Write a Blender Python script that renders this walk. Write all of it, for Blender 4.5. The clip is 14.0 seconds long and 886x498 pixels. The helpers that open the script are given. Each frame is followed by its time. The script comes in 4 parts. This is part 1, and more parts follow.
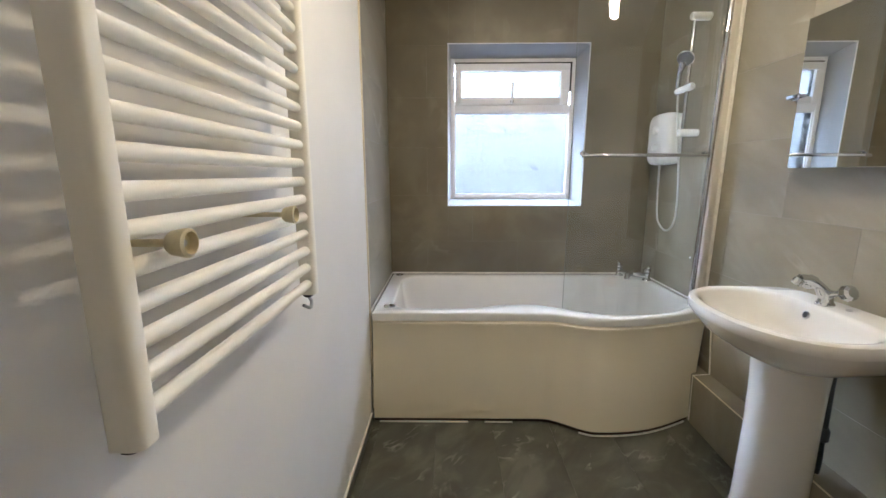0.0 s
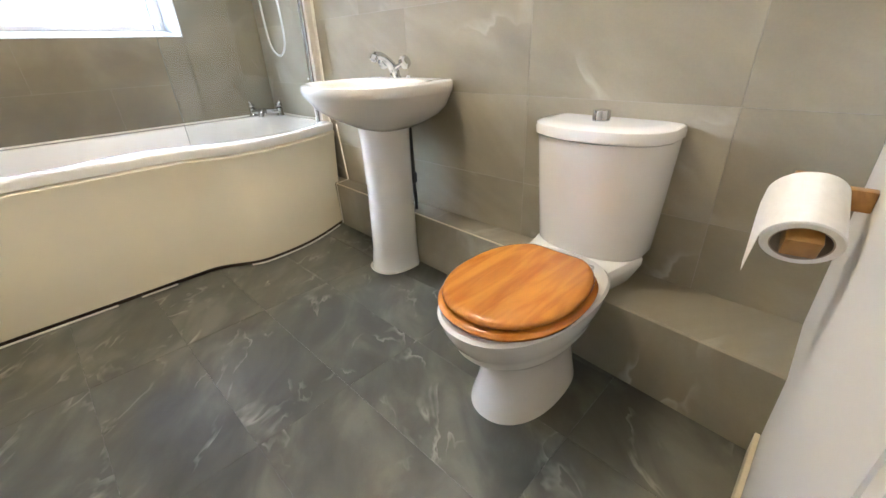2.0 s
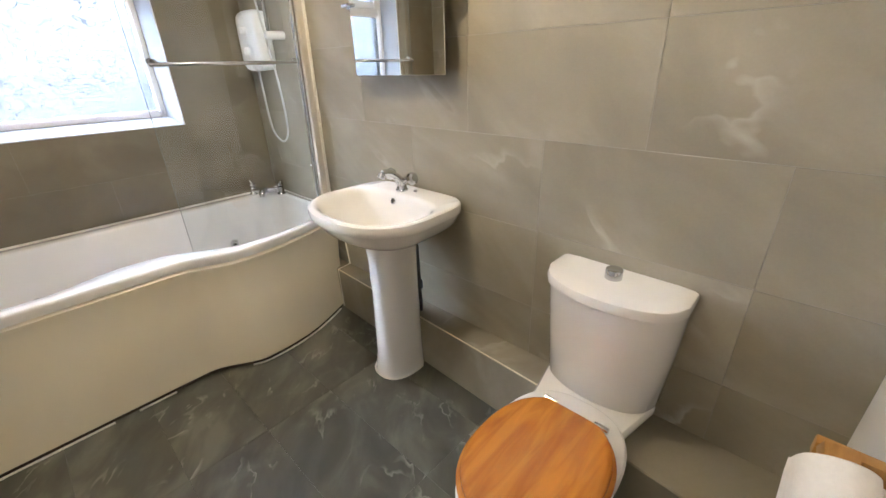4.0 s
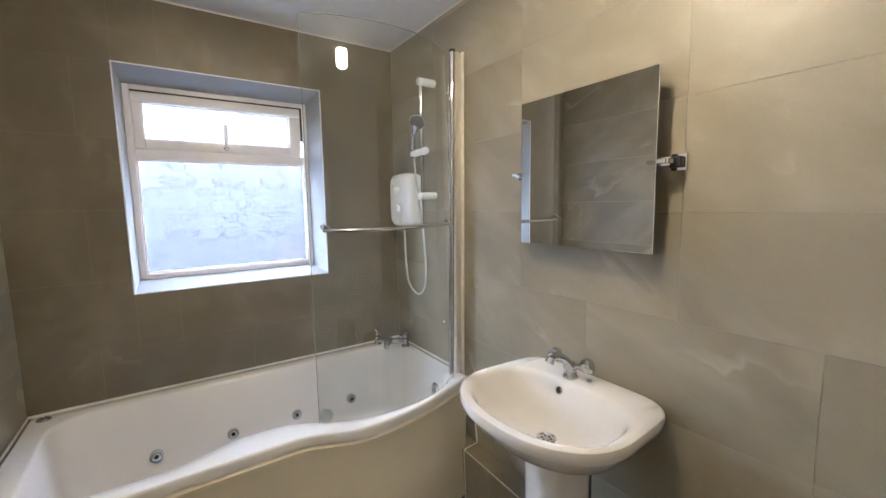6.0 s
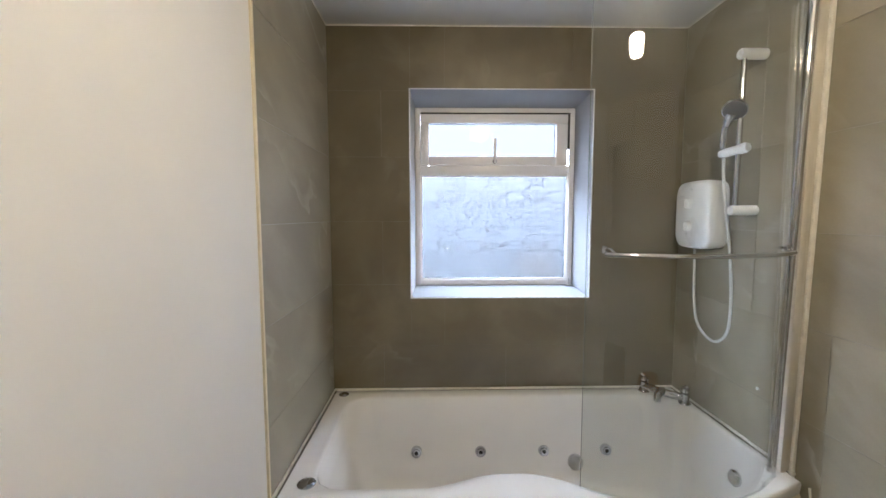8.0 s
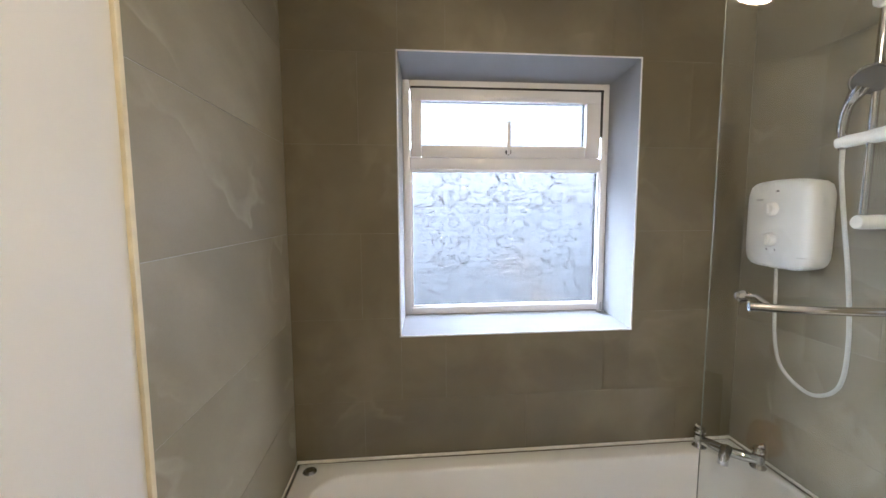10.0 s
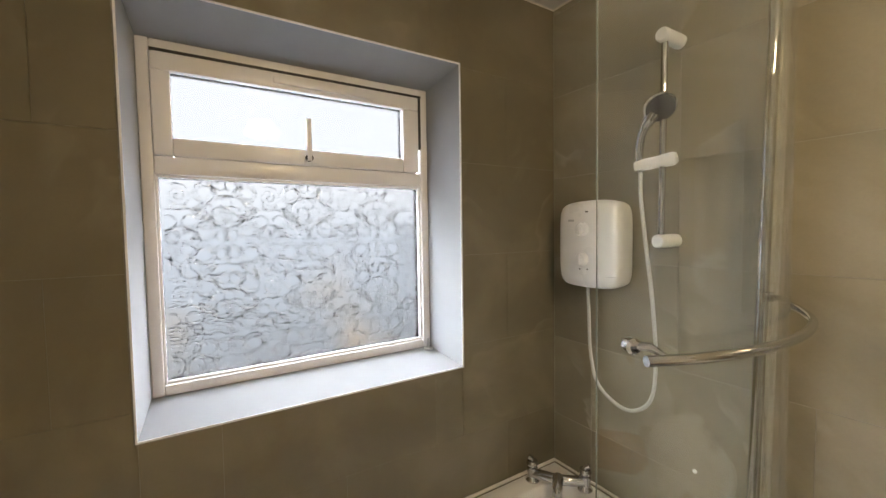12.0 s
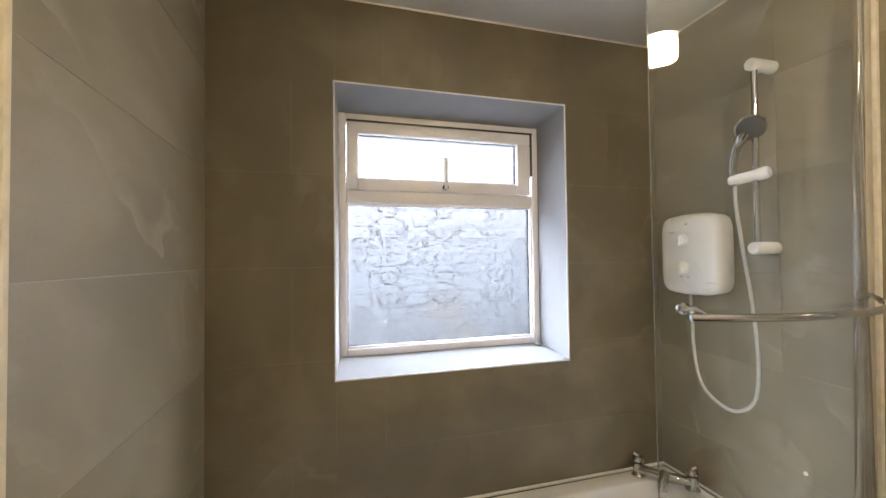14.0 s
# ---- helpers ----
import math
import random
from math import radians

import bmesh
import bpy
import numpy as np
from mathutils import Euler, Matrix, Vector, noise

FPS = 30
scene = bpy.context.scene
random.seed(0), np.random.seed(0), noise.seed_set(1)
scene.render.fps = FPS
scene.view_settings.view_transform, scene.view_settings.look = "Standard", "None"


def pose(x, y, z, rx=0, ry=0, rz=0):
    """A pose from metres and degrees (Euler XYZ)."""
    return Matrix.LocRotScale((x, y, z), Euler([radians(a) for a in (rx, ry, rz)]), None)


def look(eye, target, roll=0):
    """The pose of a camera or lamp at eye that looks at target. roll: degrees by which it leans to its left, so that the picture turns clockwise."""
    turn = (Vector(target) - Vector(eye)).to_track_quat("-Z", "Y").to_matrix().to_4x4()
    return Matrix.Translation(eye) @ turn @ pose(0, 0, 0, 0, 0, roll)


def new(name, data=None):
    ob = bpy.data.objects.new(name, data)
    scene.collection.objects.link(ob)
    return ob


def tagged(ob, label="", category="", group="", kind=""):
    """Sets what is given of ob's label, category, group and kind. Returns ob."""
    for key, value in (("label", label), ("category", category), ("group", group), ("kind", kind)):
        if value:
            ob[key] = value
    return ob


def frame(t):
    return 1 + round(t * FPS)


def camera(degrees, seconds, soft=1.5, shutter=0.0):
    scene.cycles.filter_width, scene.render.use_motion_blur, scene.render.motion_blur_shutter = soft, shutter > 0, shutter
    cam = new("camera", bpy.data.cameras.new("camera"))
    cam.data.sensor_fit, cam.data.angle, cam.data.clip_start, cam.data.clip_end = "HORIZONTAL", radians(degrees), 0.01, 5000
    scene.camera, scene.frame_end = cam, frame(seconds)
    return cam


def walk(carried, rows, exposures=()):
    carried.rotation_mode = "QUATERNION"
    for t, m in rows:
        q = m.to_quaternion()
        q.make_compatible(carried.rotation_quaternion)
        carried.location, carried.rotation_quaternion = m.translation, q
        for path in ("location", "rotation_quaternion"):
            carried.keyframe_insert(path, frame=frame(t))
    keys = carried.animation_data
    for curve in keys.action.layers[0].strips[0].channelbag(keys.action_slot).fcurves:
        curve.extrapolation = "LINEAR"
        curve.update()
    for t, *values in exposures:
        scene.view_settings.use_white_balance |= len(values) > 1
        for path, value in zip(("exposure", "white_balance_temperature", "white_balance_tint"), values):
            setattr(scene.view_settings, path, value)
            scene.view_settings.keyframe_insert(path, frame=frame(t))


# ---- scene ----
cam = camera(95.8, 14.0)
PATH = [
    (0, (0.391, -2.668, 1.242), (0.362, -0.703, 0.87), -0.1),
    (0.5, (0.445, -2.656, 1.14), (0.791, -0.718, 0.787), -0.1),
    (1, (0.488, -2.72, 1.062), (1.384, -0.968, 0.701), -0.7),
    (1.5, (0.505, -2.779, 0.991), (1.728, -1.298, 0.432), -1.6),
    (2, (0.468, -2.809, 0.918), (1.723, -1.536, 0.021), -2.4),
    (2.2, (0.456, -2.816, 0.907), (1.678, -1.591, -0.096), -2.3),
    (4.3, (0.581, -2.611, 1.34), (1.937, -1.336, 0.609), -1.5),
    (4.5, (0.594, -2.587, 1.362), (1.986, -1.287, 0.749), -1.4),
    (5, (0.636, -2.458, 1.407), (2.075, -1.127, 1.009), -1.4),
    (5.5, (0.613, -2.344, 1.41), (1.979, -0.906, 1.15), -1.3),
    (6, (0.544, -2.231, 1.405), (1.658, -0.585, 1.184), -1.0),
    (6.5, (0.529, -2.157, 1.402), (1.341, -0.342, 1.189), -0.8),
    (7, (0.57, -2.099, 1.431), (1.095, -0.18, 1.223), -0.7),
    (7.5, (0.567, -2.039, 1.419), (0.816, -0.061, 1.252), -0.4),
    (8, (0.503, -1.941, 1.428), (0.543, 0.052, 1.267), -0.1),
    (8.2, (0.474, -1.903, 1.44), (0.481, 0.091, 1.279), 0.0),
    (10.3, (0.408, -1.336, 1.484), (0.695, 0.634, 1.292), -0.4),
    (10.5, (0.438, -1.278, 1.482), (0.853, 0.671, 1.304), -0.5),
    (11, (0.504, -1.164, 1.481), (1.255, 0.684, 1.333), -0.7),
    (11.5, (0.524, -1.112, 1.49), (1.5, 0.628, 1.36), -0.8),
    (12, (0.508, -1.094, 1.489), (1.565, 0.602, 1.396), -0.9),
    (12.5, (0.448, -1.092, 1.497), (1.514, 0.599, 1.438), -0.8),
    (13, (0.433, -1.195, 1.466), (1.496, 0.499, 1.423), -0.9),
    (13.5, (0.366, -1.34, 1.461), (1.366, 0.392, 1.428), -0.9),
    (14, (0.369, -1.376, 1.429), (0.913, 0.548, 1.477), -0.7),
]
EXPOSURES = [(0.0, -0.05, 5300, 11), (1.0, 0.15, 5400, 12), (2.0, 0.88, 5300, 11), (4.5, 0.15, 5500, 14), (5.5, -0.13, 5450, 14), (6.5, -0.08, 5400, 13), (7.5, -0.25, 5450, 12), (8.2, -0.35, 5500, 11), (10.5, -0.18, 5900, 11), (11.0, -0.26, 6350, 11), (12.0, -0.52, 6800, 10), (12.5, -0.55, 6900, 10), (13.5, -0.42, 6950, 13), (14.0, -0.30, 6250, 12)]


def rows_of(path):
    return [(t, look(eye, target, roll)) for t, eye, target, roll in path]


walk(cam, rows_of(PATH), exposures=EXPOSURES)

# ---- world and large lights ----
world = bpy.data.worlds.new("overcast_sky")
world.use_nodes = True
scene.world = world
wn = world.node_tree.nodes
sky = wn.new("ShaderNodeTexSky")
sky.sky_type = "NISHITA"
sky.sun_disc = False
sky.sun_elevation = radians(35)
sky.sun_rotation = radians(20)
world.node_tree.links.new(sky.outputs[0], wn["Background"].inputs[0])
wn["Background"].inputs[1].default_value = 0.12

sun_data = bpy.data.lights.new("sun", "SUN")
sun_data.energy = 0.8
sun_data.angle = radians(20)
sun_data.color = (1.0, 0.96, 0.9)
sun = new("sun", sun_data)
sun.matrix_world = look((1.5, 4, 5), (0.8, 0, 1.5))

LAMP_POWER = 262.0      # emission of the bulb's tubes
DAY_POWER = 108.0         # emission of the whole backdrop behind the window, sky and houses

# ---- room numbers ----
W = 1.70                # width between the long walls
H = 2.315               # ceiling
NEAR = -2.872           # wall with the doorway
TILE_END = -0.785       # where the tiles of the left wall stop
RIM = 0.571             # top of the bath


# ---- materials ----
def mat(name):
    m = bpy.data.materials.new(name)
    m.use_nodes = True
    return m, m.node_tree.nodes, m.node_tree.links, m.node_tree.nodes["Principled BSDF"]


def add(nodes, kind, **sets):
    n = nodes.new(kind)
    for k, v in sets.items():
        n.inputs[k.replace("_", " ")].default_value = v
    return n


def ramp(nodes, stops):
    r = nodes.new("ShaderNodeValToRGB")
    e = r.color_ramp.elements
    e[0].position, e[0].color = stops[0][0], (*stops[0][1], 1)
    e[1].position, e[1].color = stops[-1][0], (*stops[-1][1], 1)
    for p, c in stops[1:-1]:
        x = e.new(p)
        x.color = (*c, 1)
    return r


def coords(nodes, links, per_object=True, scale=1.0):
    """World-sized coordinates, shifted for each piece by its own random number."""
    if per_object is None:      # one pattern that runs on from piece to piece
        return nodes.new("ShaderNodeNewGeometry").outputs["Position"]
    tc = nodes.new("ShaderNodeTexCoord")
    out = tc.outputs["Object"]
    if per_object:
        info = nodes.new("ShaderNodeObjectInfo")
        mul = nodes.new("ShaderNodeVectorMath")
        mul.operation = "SCALE"
        mul.inputs[0].default_value = (7.3, 4.1, 9.7)
        links.new(info.outputs["Random"], mul.inputs["Scale"])
        sh = nodes.new("ShaderNodeVectorMath")
        sh.operation = "ADD"
        links.new(out, sh.inputs[0])
        links.new(mul.outputs[0], sh.inputs[1])
        out = sh.outputs[0]
    return out


def bump_on(nodes, links, bsdf, height, strength, distance):
    b = nodes.new("ShaderNodeBump")
    b.inputs["Strength"].default_value = strength
    b.inputs["Distance"].default_value = distance
    links.new(height, b.inputs["Height"])
    links.new(b.outputs[0], bsdf.inputs["Normal"])


def mixc(nodes, links, fac, a, b, mode="MIX"):
    m = nodes.new("ShaderNodeMix")
    m.data_type = "RGBA"
    m.blend_type = mode
    for s, v in ((m.inputs["Factor"], fac), (m.inputs[6], a), (m.inputs[7], b)):
        if isinstance(v, (float, int)):
            s.default_value = v
        elif isinstance(v, tuple):
            s.default_value = (*v, 1)
        else:
            links.new(v, s)
    return m.outputs[2]


def stone_mat(name, dark, mid, light, vein, vein_amount, rough, cloud=2.2, vein_scale=2.6, streak=(1.0, 1.0, 1.0), slant=35, twist=0.5, per_object=True, drift=0.05, tone=0.04):
    m, n, l, b = mat(name)
    co = coords(n, l, per_object)
    turn = n.new("ShaderNodeMapping")
    turn.inputs["Rotation"].default_value = (0, 0, radians(slant))
    l.new(co, turn.inputs[0])
    mp = n.new("ShaderNodeMapping")
    mp.inputs["Scale"].default_value = streak
    l.new(turn.outputs[0], mp.inputs[0])
    cl = add(n, "ShaderNodeTexNoise", Scale=cloud, Detail=6.0, Roughness=0.5, Distortion=twist)
    l.new(mp.outputs[0], cl.inputs["Vector"])
    r = ramp(n, [(0.34, dark), (0.5, mid), (0.67, light)])
    l.new(cl.outputs["Fac"], r.inputs[0])
    # thin veins: where a distorted noise crosses its middle, broken up by a second one
    vn = add(n, "ShaderNodeTexNoise", Scale=vein_scale, Detail=4.0, Roughness=0.5, Distortion=twist)
    l.new(mp.outputs[0], vn.inputs["Vector"])
    vr = ramp(n, [(0.488, (0, 0, 0)), (0.5, (1, 1, 1)), (0.535, (0, 0, 0))])
    l.new(vn.outputs["Fac"], vr.inputs[0])
    br = add(n, "ShaderNodeTexNoise", Scale=vein_scale * 1.7, Detail=2.0)
    l.new(co, br.inputs["Vector"])
    brr = ramp(n, [(0.5, (0, 0, 0)), (0.72, (1, 1, 1))])
    l.new(br.outputs["Fac"], brr.inputs[0])
    mul = n.new("ShaderNodeMath")
    mul.operation = "MULTIPLY"
    l.new(vr.outputs[0], mul.inputs[0])
    l.new(brr.outputs[0], mul.inputs[1])
    am = n.new("ShaderNodeMath")
    am.operation = "MULTIPLY"
    l.new(mul.outputs[0], am.inputs[0])
    am.inputs[1].default_value = vein_amount
    col = mixc(n, l, am.outputs[0], r.outputs[0], vein)
    # fine grain
    gr = add(n, "ShaderNodeTexNoise", Scale=160.0, Detail=3.0)
    l.new(co, gr.inputs["Vector"])
    gm = n.new("ShaderNodeMapRange")
    gm.inputs[3].default_value, gm.inputs[4].default_value = 1.0 - drift, 1.0 + drift
    l.new(gr.outputs["Fac"], gm.inputs[0])
    tone_info = n.new("ShaderNodeObjectInfo")
    shade = n.new("ShaderNodeMapRange")
    shade.inputs[3].default_value, shade.inputs[4].default_value = 1.0 - tone, 1.0 + tone
    l.new(tone_info.outputs["Random"], shade.inputs[0])
    both = n.new("ShaderNodeMath")
    both.operation = "MULTIPLY"
    l.new(gm.outputs[0], both.inputs[0])
    l.new(shade.outputs[0], both.inputs[1])
    col2 = n.new("ShaderNodeVectorMath")
    col2.operation = "SCALE"
    l.new(col, col2.inputs[0])
    l.new(both.outputs[0], col2.inputs["Scale"])
    l.new(col2.outputs[0], b.inputs["Base Color"])
    rr = n.new("ShaderNodeMapRange")
    rr.inputs[3].default_value, rr.inputs[4].default_value = rough - 0.08, rough + 0.1
    l.new(cl.outputs["Fac"], rr.inputs[0])
    l.new(rr.outputs[0], b.inputs["Roughness"])
    bump_on(n, l, b, cl.outputs["Fac"], 0.06, 0.002)
    return m


def plain_mat(name, color, rough, metal=0.0, vary=0.05, scale=12.0, bump=0.0, coat=0.0, spec=0.5):
    m, n, l, b = mat(name)
    co = coords(n, l)
    no = add(n, "ShaderNodeTexNoise", Scale=scale, Detail=5.0)
    l.new(co, no.inputs["Vector"])
    lo = tuple(c * (1 - vary) for c in color)
    hi = tuple(min(1.0, c * (1 + vary)) for c in color)
    r = ramp(n, [(0.3, lo), (0.7, hi)])
    l.new(no.outputs["Fac"], r.inputs[0])
    l.new(r.outputs[0], b.inputs["Base Color"])
    mr = n.new("ShaderNodeMapRange")
    mr.inputs[3].default_value, mr.inputs[4].default_value = rough * 0.85, min(1.0, rough * 1.15)
    l.new(no.outputs["Fac"], mr.inputs[0])
    l.new(mr.outputs[0], b.inputs["Roughness"])
    b.inputs["Metallic"].default_value = metal
    b.inputs["Coat Weight"].default_value = coat
    b.inputs["Coat Roughness"].default_value = 0.05
    b.inputs["Specular IOR Level"].default_value = spec
    if bump:
        bump_on(n, l, b, no.outputs["Fac"], 0.3, bump)
    return m


def wood_mat(name, light, dark, rough):
    m, n, l, b = mat(name)
    co = coords(n, l, False)
    mp = n.new("ShaderNodeMapping")
    mp.inputs["Scale"].default_value = (3.0, 22.0, 22.0)
    l.new(co, mp.inputs[0])
    no = add(n, "ShaderNodeTexNoise", Scale=1.4, Detail=6.0, Distortion=0.8)
    l.new(mp.outputs[0], no.inputs["Vector"])
    r = ramp(n, [(0.3, dark), (0.55, light), (0.8, tuple(c * 1.15 for c in light))])
    l.new(no.outputs["Fac"], r.inputs[0])
    kn = add(n, "ShaderNodeTexVoronoi", Scale=5.5)
    mk = n.new("ShaderNodeMapping")
    mk.inputs["Scale"].default_value = (0.7, 1.0, 1.0)
    mk.inputs["Location"].default_value = (0.31, 0.17, 0.4)
    l.new(co, mk.inputs[0])
    l.new(mk.outputs[0], kn.inputs["Vector"])
    kr = ramp(n, [(0.05, (1, 1, 1)), (0.15, (0, 0, 0))])
    l.new(kn.outputs["Distance"], kr.inputs[0])
    col = mixc(n, l, kr.outputs[0], r.outputs[0], tuple(c * 0.45 for c in dark))
    l.new(col, b.inputs["Base Color"])
    b.inputs["Roughness"].default_value = rough
    b.inputs["Coat Weight"].default_value = 0.35
    b.inputs["Coat Roughness"].default_value = 0.12
    bump_on(n, l, b, no.outputs["Fac"], 0.08, 0.001)
    return m


def glass_mat(name, rough, tint, bump=0.0, scale=40.0):
    m, n, l, b = mat(name)
    b.inputs["Base Color"].default_value = (*tint, 1)
    b.inputs["Transmission Weight"].default_value = 1.0
    b.inputs["Roughness"].default_value = rough
    b.inputs["IOR"].default_value = 1.45
    if bump:
        co = coords(n, l, False)
        no = add(n, "ShaderNodeTexNoise", Scale=scale, Detail=3.0, Distortion=1.5)
        l.new(co, no.inputs["Vector"])
        bump_on(n, l, b, no.outputs["Fac"], 0.6, bump)
    return m


def thin_glass_mat(name, tint, steep=5.0, most=0.96):
    """Flat clear glass: straight through, with a mirror gloss by Fresnel."""
    m, n, l, b = mat(name)
    n.remove(b)
    clear = add(n, "ShaderNodeBsdfTransparent", Color=(*tint, 1))
    gloss = add(n, "ShaderNodeBsdfAnisotropic", Color=(1, 1, 1, 1), Roughness=0.01)
    facing = n.new("ShaderNodeLayerWeight")
    facing.inputs["Blend"].default_value = 0.5
    power = n.new("ShaderNodeMath")
    power.operation = "POWER"
    power.inputs[1].default_value = steep
    l.new(facing.outputs["Facing"], power.inputs[0])
    schlick = n.new("ShaderNodeMath")
    schlick.operation = "MULTIPLY_ADD"
    schlick.inputs[1].default_value, schlick.inputs[2].default_value = most, 0.045
    l.new(power.outputs[0], schlick.inputs[0])
    mix = n.new("ShaderNodeMixShader")
    l.new(schlick.outputs[0], mix.inputs[0])
    l.new(clear.outputs[0], mix.inputs[1])
    l.new(gloss.outputs[0], mix.inputs[2])
    l.new(mix.outputs[0], n["Material Output"].inputs["Surface"])
    return m


def glow_mat(name, color, strength):
    m, n, l, b = mat(name)
    b.inputs["Base Color"].default_value = (0.8, 0.8, 0.8, 1)
    b.inputs["Emission Color"].default_value = (*color, 1)
    b.inputs["Emission Strength"].default_value = strength
    return m


M_TILE = stone_mat("grey_wall_tile", (0.218, 0.195, 0.140), (0.258, 0.231, 0.168), (0.318, 0.287, 0.218), (0.58, 0.54, 0.46), 0.46, 0.40, cloud=2.8, vein_scale=2.0, streak=(0.7, 1.4, 1.0), slant=32, twist=0.35, tone=0.010)
# same tile, softer pattern, with the back wall's shade put into darker colours
M_TILE_SHADED = stone_mat("shaded_soft_grey_alcove_tile", (0.116, 0.096, 0.056), (0.139, 0.115, 0.069), (0.184, 0.157, 0.102), (0.32, 0.28, 0.21), 0.24, 0.36, cloud=2.6, vein_scale=2.0, slant=0, twist=0.4, per_object=None, tone=0.012)
M_FLOOR = stone_mat("dark_stone_vinyl", (0.058, 0.057, 0.044), (0.084, 0.082, 0.064), (0.140, 0.136, 0.108), (0.42, 0.41, 0.36), 0.60, 0.31, cloud=5.2, vein_scale=4.6, streak=(0.75, 1.4, 1.0), slant=-50, twist=0.5)
M_GROUT = plain_mat("pale_grout", (0.33, 0.315, 0.285), 0.9, scale=60, vary=0.1)
M_PALEGROUT = plain_mat("pale_alcove_grout", (0.46, 0.45, 0.42), 0.9, scale=60, vary=0.1)
M_FLOORJOINT = plain_mat("dark_floor_joint", (0.04, 0.04, 0.038), 0.8)
M_PAINT = plain_mat("white_wall_paint", (0.76, 0.745, 0.715), 0.5, vary=0.025, scale=3.0, bump=0.004)
M_CEIL = plain_mat("white_ceiling_panel", (0.72, 0.72, 0.71), 0.25, vary=0.02, scale=4.0)
# reveal colour lowered to offset the backdrop's strong light on it
M_REVEAL = plain_mat("dimmed_reveal_tile", (0.27, 0.28, 0.30), 0.3, vary=0.03)
M_TRIM = plain_mat("cream_edge_trim", (0.72, 0.64, 0.46), 0.4, vary=0.08, scale=30)
M_SEAL = plain_mat("white_sealant", (0.78, 0.75, 0.68), 0.45, vary=0.08, scale=40)
M_ACRYLIC = plain_mat("white_bath_acrylic", (0.82, 0.81, 0.79), 0.16, vary=0.02, scale=5, coat=0.4)
M_PANEL = plain_mat("cream_bath_panel", (0.79, 0.72, 0.555), 0.32, vary=0.03, scale=3)
M_GAP_SHADE = plain_mat("painted_gap_shade", (0.05, 0.035, 0.025), 0.8)
M_CERAMIC = plain_mat("white_ceramic", (0.83, 0.815, 0.785), 0.12, vary=0.015, scale=6, coat=0.5)
M_CHROME = plain_mat("chrome", (0.60, 0.61, 0.63), 0.07, metal=1.0, vary=0.04, scale=20)
M_STEEL = plain_mat("brushed_steel", (0.55, 0.55, 0.55), 0.3, metal=1.0, vary=0.06, scale=50)
M_ALU = plain_mat("satin_aluminium", (0.74, 0.70, 0.62), 0.35, metal=0.5, vary=0.05)
M_WHITEPLASTIC = plain_mat("white_plastic", (0.82, 0.82, 0.81), 0.28, vary=0.02)
M_GLASSEDGE = plain_mat("polished_glass_edge", (0.20, 0.23, 0.21), 0.15, vary=0.05, scale=30)
M_HOSE = plain_mat("silver_grey_hose", (0.55, 0.55, 0.53), 0.35, vary=0.05, scale=60)
M_UPVC = plain_mat("white_window_plastic", (0.80, 0.79, 0.81), 0.3, vary=0.03, scale=9)
M_BLACK = plain_mat("black_rubber", (0.02, 0.02, 0.022), 0.5)
M_DARKHEAD = plain_mat("dark_spray_plate", (0.05, 0.05, 0.05), 0.4)
M_RAIL = plain_mat("cream_white_enamel", (0.86, 0.83, 0.745), 0.40, vary=0.015)
M_KNOB = plain_mat("aged_cream_plastic", (0.62, 0.55, 0.36), 0.45, vary=0.15, scale=50)
M_PINE = wood_mat("varnished_pine", (0.53, 0.200, 0.018), (0.38, 0.120, 0.009), 0.22)
M_OAK = wood_mat("honey_oak", (0.38, 0.19, 0.040), (0.26, 0.12, 0.022), 0.4)
M_PAPER = plain_mat("toilet_paper", (0.86, 0.85, 0.83), 0.95, vary=0.03, scale=90, bump=0.002)
M_CARD = plain_mat("grey_cardboard", (0.36, 0.31, 0.25), 0.9)
M_SCREEN = thin_glass_mat("clear_screen_glass", (0.955, 0.97, 0.965))
# near-black tint dims the strong backdrop glow as seen through the panes
M_OBSCURE = glass_mat("obscured_window_glass", 0.02, (0.0112, 0.0113, 0.0115), bump=0.0003, scale=60)
M_OBSCURE.node_tree.nodes["Principled BSDF"].inputs["IOR"].default_value = 1.13
M_EMBOSS = glass_mat("embossed_glass_line", 0.0, (0.97, 0.97, 0.97))
M_EMBOSS.node_tree.nodes["Principled BSDF"].inputs["IOR"].default_value = 1.40
M_MIRROR = plain_mat("mirror_silver", (0.88, 0.89, 0.88), 0.015, metal=1.0, vary=0.005)
M_BULB = glow_mat("lit_bulb_tube", (1.0, 0.76, 0.45), LAMP_POWER)
M_HOLDER = plain_mat("white_lampholder", (0.8, 0.79, 0.76), 0.35)
M_HALL = plain_mat("hall_paint", (0.72, 0.70, 0.66), 0.6, vary=0.03, scale=3)
M_CARPET = plain_mat("hall_carpet", (0.25, 0.22, 0.19), 0.95, vary=0.2, scale=80, bump=0.004)


